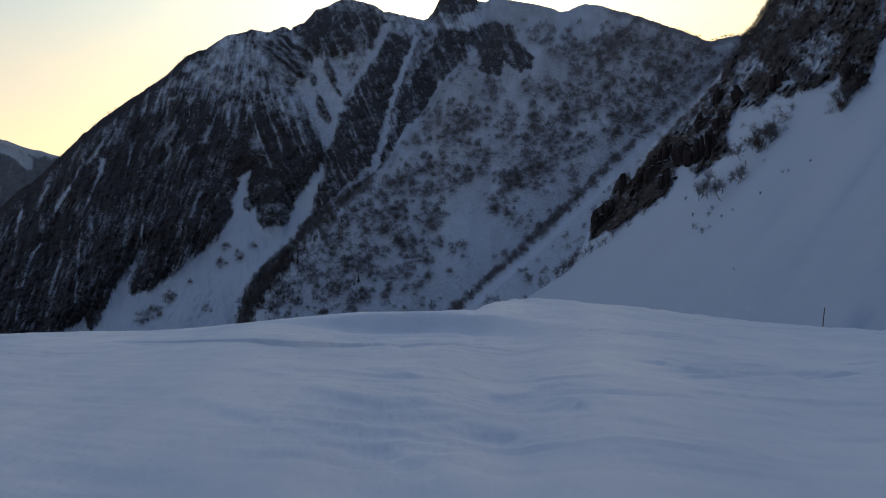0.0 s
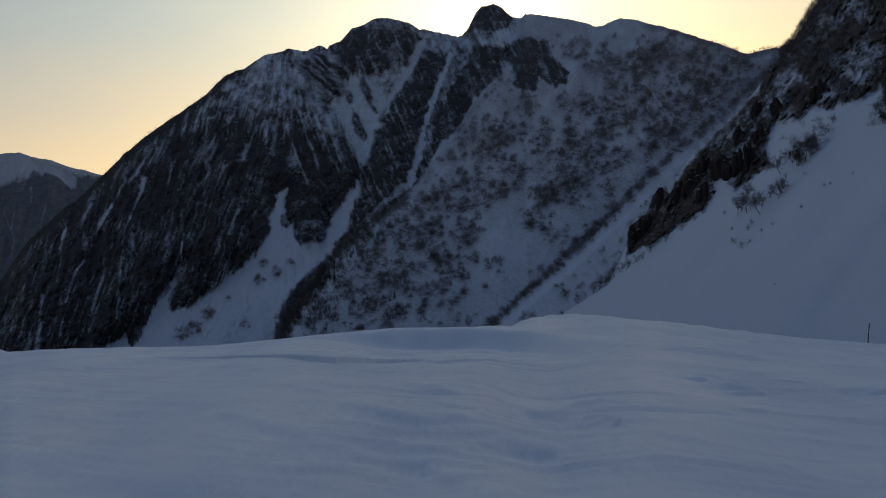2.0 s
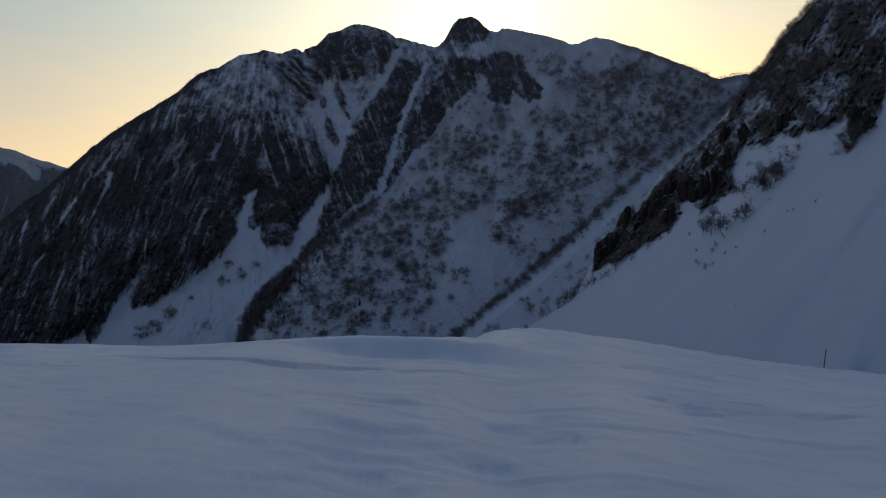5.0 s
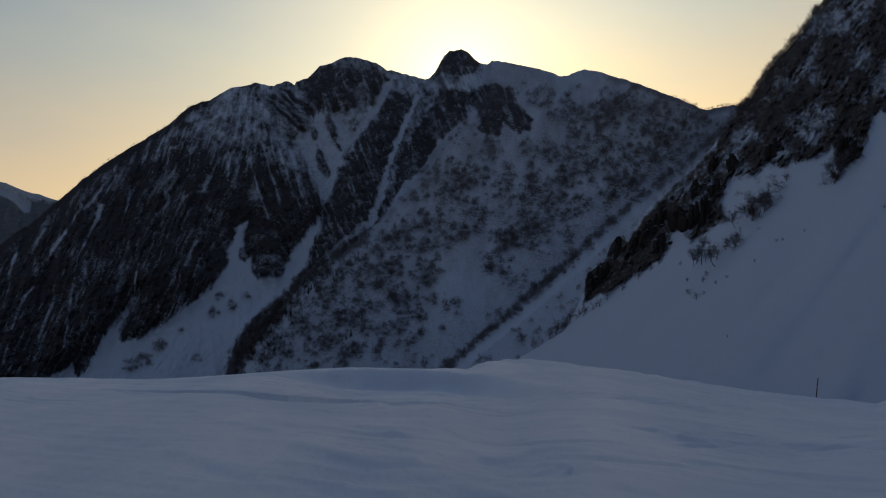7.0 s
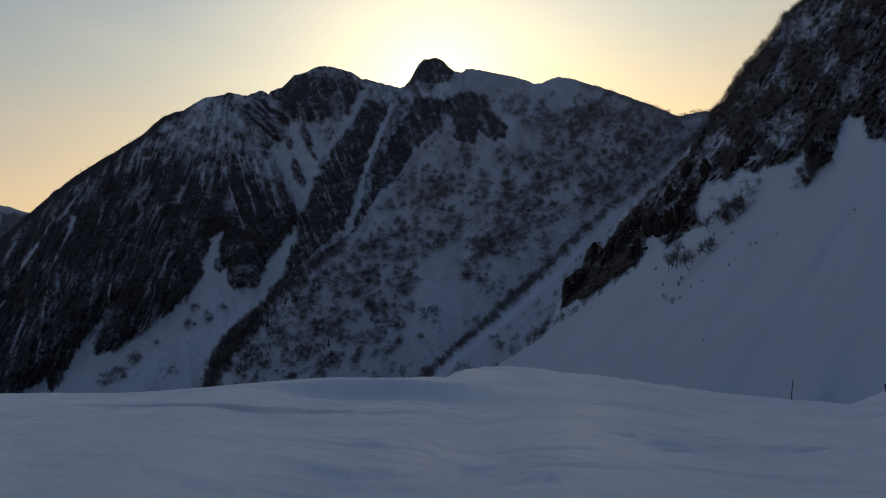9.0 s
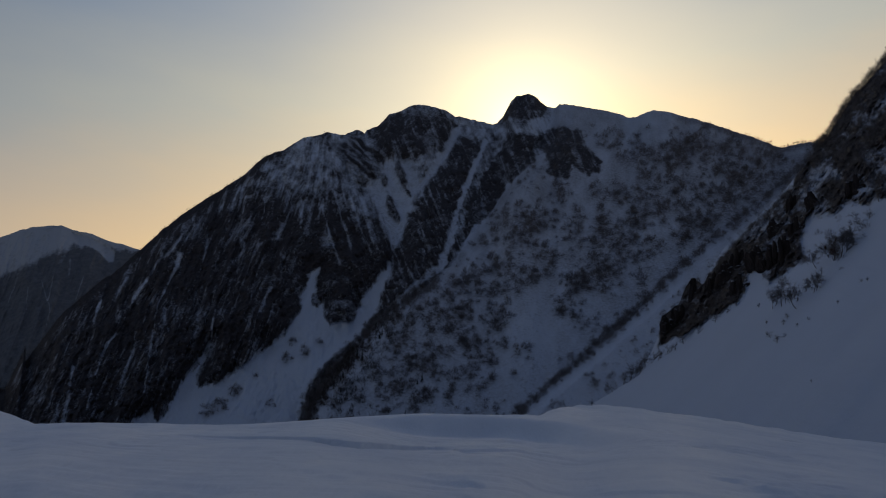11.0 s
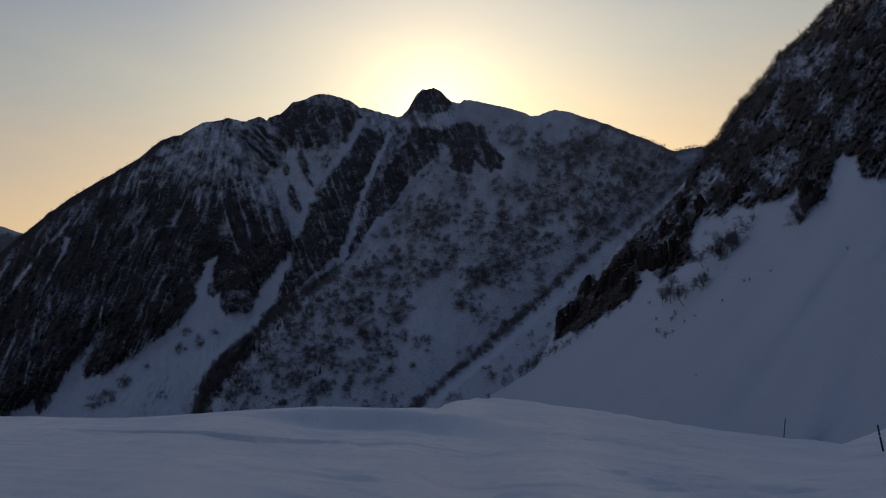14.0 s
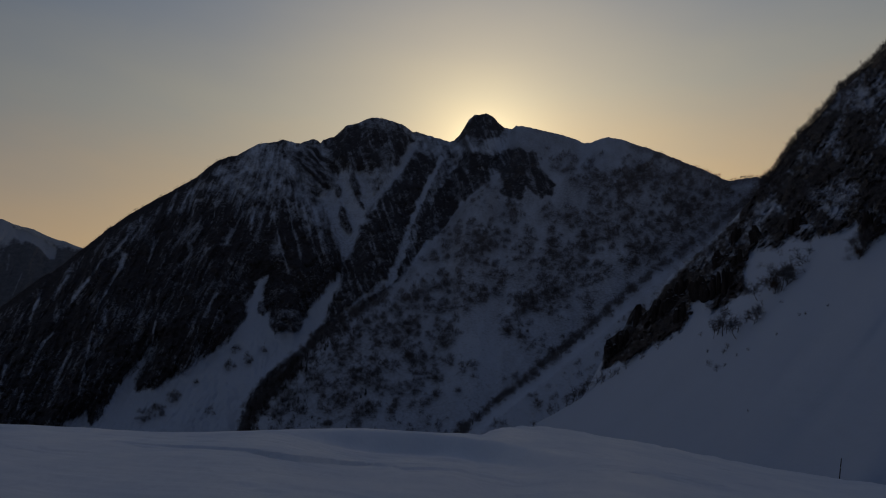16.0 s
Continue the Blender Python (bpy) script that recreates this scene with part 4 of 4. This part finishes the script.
def rods(paths, sides=5):
    """Triangles of tapered rods; each path is a list of (place, radius)."""
    tris = []
    for path in paths:
        rings = []
        for k, (p, r) in enumerate(path):
            p = np.array(p)
            ahead = np.array(path[min(k + 1, len(path) - 1)][0]) - np.array(path[max(k - 1, 0)][0])
            ahead = ahead / (np.linalg.norm(ahead) + 1e-9)
            u = np.cross(ahead, (0.31, 0.95, 0.05))
            u = u / np.linalg.norm(u)
            v = np.cross(ahead, u)
            t = np.arange(sides) * 2 * np.pi / sides
            rings.append(p + r * (np.cos(t)[:, None] * u + np.sin(t)[:, None] * v))
        for r0, r1 in zip(rings, rings[1:]):
            for k in range(sides):
                n = (k + 1) % sides
                tris += [(r0[k], r0[n], r1[n]), (r0[k], r1[n], r1[k])]
        for k in range(1, sides - 1):
            tris.append((rings[-1][0], rings[-1][k], rings[-1][k + 1]))
    return np.array(tris)


def bare_tree(name, label, category, height, spread, stems, seed, bark=None, twig=None, lean=0.0, stout=0.015, hair=3, depth=3):
    """A leafless tree or bush: crooked tapered stems and limbs, and a crown of fine twigs."""
    rng = np.random.default_rng(seed)
    limbs, twigs = [], []

    def grow(at, way, length, radius, level):
        path, p, w = [(at, radius)], np.array(at, float), np.array(way, float)
        for k in range(4):
            w = w + rng.normal(0, 0.20, 3) + np.array([0, 0, 0.05])
            w = w / np.linalg.norm(w)
            p = p + w * length / 4
            path.append((tuple(p), radius * (1 - 0.2 * (k + 1))))
            if level < depth and (k > 0 or level > 0):
                for _ in range(2 if level else 1 + (k > 1)):
                    out = w + spread * rng.normal(0, 1, 3) + np.array([0, 0, 0.1])
                    out = out / np.linalg.norm(out)
                    grow(tuple(p), out, length * rng.uniform(0.45, 0.65), radius * 0.5 * (1 - 0.15 * k), level + 1)
        (limbs if level < depth else twigs).append(path)

    for _ in range(stems):
        grow((rng.normal(0, 0.03) * height, rng.normal(0, 0.03) * height, -0.06 * height), (lean + rng.normal(0, 0.15 * stems ** 0.5), rng.normal(0, 0.15), 1), height * 0.52, height * stout, 0)
    fine = []
    for path in twigs:
        a, b = np.array(path[0][0]), np.array(path[-1][0])
        for k in range(hair):
            tip = b + rng.normal(0, 0.05, 3) * height
            side = np.cross(tip - a, rng.normal(0, 1, 3))
            side = side / np.linalg.norm(side) * height * 0.0017
            fine.append((a - side, a + side, tip))
    tree = tagged(new(name), label, category)
    part("trunk", soup(name + "_trunk", rods(limbs, 4), bark or BARK), tree)
    part("crown", soup(name + "_crown", np.array(fine), twig or TWIG), tree, "fine bare twigs")
    return tree


def conifer(name, label, height, seed):
    rng = np.random.default_rng(seed)
    tree = tagged(new(name), label, "tree", "conifers on the spur")
    part("trunk", soup(name + "_trunk", rods([[((0, 0, -0.05 * height), 0.02 * height), ((0, 0, 0.5 * height), 0.012 * height), ((0, 0, height), 0.002 * height)]]), BARK), tree)
    tris = []
    for k in range(260):
        t = rng.uniform(0.08, 1.0) ** 0.8
        ang = rng.uniform(0, 2 * np.pi)
        reach = 0.24 * height * (1.04 - t) * rng.uniform(0.6, 1.15) + 0.01 * height
        root = np.array((0, 0, t * height))
        tip = root + np.array((math.cos(ang) * reach, math.sin(ang) * reach, -0.35 * reach))
        side = np.array((-math.sin(ang), math.cos(ang), 0.2)) * reach * 0.30
        mid = root * 0.45 + tip * 0.55
        tris += [(root, mid - side, tip), (root, tip, mid + side)]
    part("crown", soup(name + "_crown", np.array(tris), NEEDLE), tree, "dark green drooping needles")
    return tree


def crag_stone():
    """Dark broken rock; snow lies on the ledges that face up."""
    k = Nodes("dark_broken_rock")
    fine = k.noise(2.5, 6, 0.65)
    rock = k.ramp(k.noise(1.6, 6, 0.65, (1, 1, 0.5)), [(0.3, (0.018, 0.015, 0.015)), (0.72, (0.066, 0.050, 0.045))])
    geometry = k.add("ShaderNodeNewGeometry")
    split = k.add("ShaderNodeSeparateXYZ")
    k.link(geometry.outputs["Normal"], split.inputs[0])
    up = k.math("ADD", split.outputs[2], k.math("MULTIPLY", k.math("SUBTRACT", fine, 0.5), 1.1))
    return k.finish(k.mix(k.ramp(up, [(0.70, 0.0), (1.0, 1.0)]), rock, (0.70, 0.76, 0.87)), 0.9, k.bump(fine, 0.25, 0.8))


CRAG = crag_stone()


def rock_outcrop(seed, width, lean):
    """A broken crag about one unit high, of cracked and weathered columns, sunk in the slope."""
    rng = np.random.default_rng(seed + 60)
    crag = tagged(new("rock_outcrop"), "dark broken rock tower with snow on its ledges", "rock", "rocks of the spur")
    for k in range(6):
        h = rng.uniform(0.4, 0.85) if k else 1.0
        cx, cy = rng.normal(0, width * 0.55, 2) if k else (0, 0)
        girth = width * rng.uniform(0.38, 0.55)
        bm = bmesh.new()
        for v in bmesh.ops.create_icosphere(bm, subdivisions=3, radius=1.0)["verts"]:
            n = v.co.normalized()
            p = Vector((n.x * 1.5 + 7 * k, n.y * 1.5 + seed, n.z * 1.1))
            near = noise.voronoi(p * 1.3)[0]
            r = 0.78 + 0.45 * min(near[1] - near[0], 0.6) + 0.30 * noise.noise(p * 2.2) + 0.14 * noise.noise(p * 5.5)
            side, flat = math.hypot(n.x, n.y) ** 0.55, math.atan2(n.y, n.x)
            up = math.copysign(abs(n.z) ** 0.8, n.z)
            v.co = (cx + girth * r * side * math.cos(flat) + lean * max(up, 0), cy + girth * r * side * math.sin(flat), h * (up * (0.72 + 0.32 * r) if up > 0 else 0.6 * up))
        me = bpy.data.meshes.new("rock_column")
        bm.to_mesh(me)
        bm.free()
        me.materials.append(CRAG)
        part("rock_column", me, crag)
    return crag


def on_sheet(grid, a, b):
    """The place on a slope at a bearing and a rise."""
    ga, gb, x, y, z = grid
    k = np.argmin((ga - a) ** 2 + (gb - b) ** 2)
    return x.ravel()[k], y.ravel()[k], z.ravel()[k]


def planted(kinds, spots, grid, seed, size=(0.9, 1.1), unit=1.0):
    """Copies of the kinds, in turn, at (bearing, rise, height in thousandths of the distance)."""
    rng = np.random.default_rng(seed)
    for k, (a, b, h) in enumerate(spots):
        x, y, z = on_sheet(grid, a, b)
        s = h / 1000 * y / unit * rng.uniform(*size)
        m = Matrix.Translation((x, y, z)) @ Matrix.Rotation(rng.uniform(0, 6.28), 4, "Z") @ Matrix.Scale(s, 4)
        kind = kinds[k % len(kinds)]
        ob = copy_thing(kind, m)
        ob.matrix_basis = m


RUST = plain("withered_leaves_and_twigs", (0.05, 0.028, 0.018), (0.14, 0.075, 0.045), 0.8)
birches = [bare_tree("birch_tree", "bare grey birch with crooked limbs on the snow slope", "tree", 1.0, 1.0, n, seed, hair=5) for n, seed in ((1, 3), (1, 8), (2, 14))]
bushes_small = [bare_tree("bush", "low bare bush half buried in the snow slope", "bush", 1.0, 1.1, 3, seed, stout=0.014, hair=9, depth=2) for seed in (21, 27)]
ridge_birches = [bare_tree("birch_tree", "bare birch standing on the ridge line", "tree", 1.0, 0.8, n, seed, hair=7, depth=2) for n, seed in ((2, 51), (3, 52), (2, 53))]
rusty = [bare_tree("withered_tree", "small tree with rusty withered leaves beside the rocks", "tree", 1.0, 0.6, 4, 33, None, RUST)]
conifers = [conifer("conifer", "small dark green conifer on the snowy spur", 1.0, seed) for seed in (41, 42)]

outcrops = [rock_outcrop(k, w, l) for k, (w, l) in enumerate(((0.42, 0.1), (0.30, -0.05), (0.55, 0.15)))]
ROCKS = [(216.3, 132.3, 27), (195.9, 108.2, 16), (185.1, 94.2, 18), (205.5, 111.3, 16), (241, 140.8, 28), (256.1, 155.1, 26), (271.2, 145.2, 22), (268.6, 173, 22), (294.1, 177.3, 22), (308.6, 174.3, 26), (325.3, 188.9, 22), (313, 213.1, 20), (339.5, 217.5, 20), (334.2, 245.7, 18), (360.7, 246.6, 20), (411.4, 268.4, 20), (495.6, 274.2, 22), (509.4, 269.7, 18)]
planted(outcrops, ROCKS, flank_grid, 8)
SLOPE_TREES = [(316.5, 126.1, 42), (337, 126.8, 40), (355.1, 143.3, 34), (309.6, 124.4, 26), (361.8, 174.8, 30), (391, 187.7, 44), (437.7, 256.5, 40), (477.4, 229.4, 40), (486, 238.2, 44)]
RUSTY_SPOTS = [(380.5, 182.4, 24), (375.1, 187.1, 22), (484.5, 233.2, 16), (387.7, 196.7, 24)]
SLOPE_BUSHES = [(312, 84.8, 14), (305.2, 90, 11), (319, 105.5, 11), (320.9, 90.5, 8), (336.1, 104, 6), (350.6, 112.1, 6), (383.1, 131.8, 7), (409.8, 158.3, 6), (417.4, 159.3, 7), (446, 172.1, 6), (349.6, 40.6, 5), (293.8, 125.3, 8), (300.5, 104.9, 7), (324.6, 112.6, 10), (544, 203.5, 8), (394.6, 196.9, 22), (405.3, 207.8, 20), (416, 222.3, 18), (424.6, 234.7, 16), (386.1, 185.4, 18), (444.8, 261, 15), (455.4, 266.4, 14), (475.9, 248.5, 18), (482.4, 231.7, 16), (312.4, 128, 24), (324.7, 131.2, 26), (337.1, 134.3, 20), (348.3, 146.5, 16)]
EDGE_BUSHES = [(141, 37.1, 26), (146.3, 42, 22), (134.2, 34.2, 18), (120.8, 27, 16), (161.1, 51.2, 18), (167.8, 56.2, 18), (175.9, 59.8, 18), (186.7, 67, 15), (154.4, 45.6, 14), (196.2, 72.7, 15), (205, 79.8, 16), (222, 92, 14), (242.4, 106.4, 14), (256.1, 117.1, 11), (97.7, 3.5, 11), (117.5, 22.9, 12)]
planted(birches, SLOPE_TREES, flank_grid, 1)
planted(rusty, RUSTY_SPOTS, flank_grid, 2)
planted(bushes_small, SLOPE_BUSHES + EDGE_BUSHES, flank_grid, 3)
rng = np.random.default_rng(12)
skyline = []
for k in range(150):
    a = rng.uniform(368, 610)
    skyline.append((a, float(along(FLANK_TOP, a)) - rng.uniform(0, 2.5), rng.choice([6, 8, 9, 11, 13, 16])))
planted(ridge_birches, skyline, flank_grid, 4)
saddle = [(a, float(along(RIDGE, a)), h) for a, h in zip(rng.uniform(285, 372, 40), rng.uniform(2.5, 7, 40))]
planted(ridge_birches, saddle, mountain_grid, 5)
CONIFERS = [(-101.8, 25, 11), (-107, 22.2, 7), (-198.5, 10.4, 8), (-191.5, 6, 6), (-207.4, 13.5, 7), (33.6, 9.4, 10), (27.1, 1.2, 7), (-120, -13.6, 6), (-140.2, -12.3, 6), (-186.5, 57.9, 12), (-180.7, 50.7, 13), (-173.8, 48.2, 13), (-190.3, 40.9, 10), (-196.2, 27.2, 12), (-200, 23.1, 9), (-222.6, 19.7, 10), (-229.8, 6.1, 11), (-234.3, -7.4, 12), (-151.9, 79.4, 9), (-155, 74.5, 9), (-219.9, 29.8, 10), (-213.6, 36.7, 10), (-159.2, 89.4, 7), (-139.6, 103.7, 7), (-86.6, -12.5, 5), (-46.6, -4.6, 5), (238.9, 137.2, 8), (242.4, 139.4, 9)]
planted(conifers, CONIFERS, mountain_grid, 6)
for ob in outcrops + birches + ridge_birches + bushes_small + rusty + conifers:
    for o in (*ob.children_recursive, ob):
        bpy.data.objects.remove(o)


def marker_pole(a, y, lean, h, label):
    x = a * y / 1000
    z = EYE + float(ground_height(np.array([a]), np.array([y]))[0])
    pole = tagged(new("marker_pole"), label, "pole")
    pole.matrix_world = Matrix.Translation((x, y, z)) @ Matrix.Rotation(radians(lean), 4, "Y")
    part("shaft", soup("shaft", rods([[((0, 0, -0.5), 0.036), ((0.01, 0, 0.55 * h), 0.034)]], 8), POLE_DARK), pole)
    part("band", soup("band", rods([[((0.01, 0, 0.55 * h), 0.037), ((0.012, 0, 0.61 * h), 0.037)]], 8), POLE_PALE), pole, "pale worn band")
    part("tip", soup("tip", rods([[((0.012, 0, 0.61 * h), 0.034), ((0.03, 0, h), 0.028)]], 8), POLE_DARK), pole)


def depth_at(a, b):
    """The depth at which the snow before the crest lies at that rise."""
    y = np.linspace(14, float(crest_depth(np.array([a]))[0]), 400)
    rise = 1000 * ground_height(np.full(400, a), y) / y
    return float(y[np.argmin(np.abs(rise - b))])


marker_pole(453.7, 61.0, 6, 1.55, "thin dark marker pole leaning in the snow")
SECOND_POLE = [(574.7, -37.8)][0]
marker_pole(SECOND_POLE[0], depth_at(*SECOND_POLE), -11, 0.95, "thin dark marker pole leaning back on the snow rise")
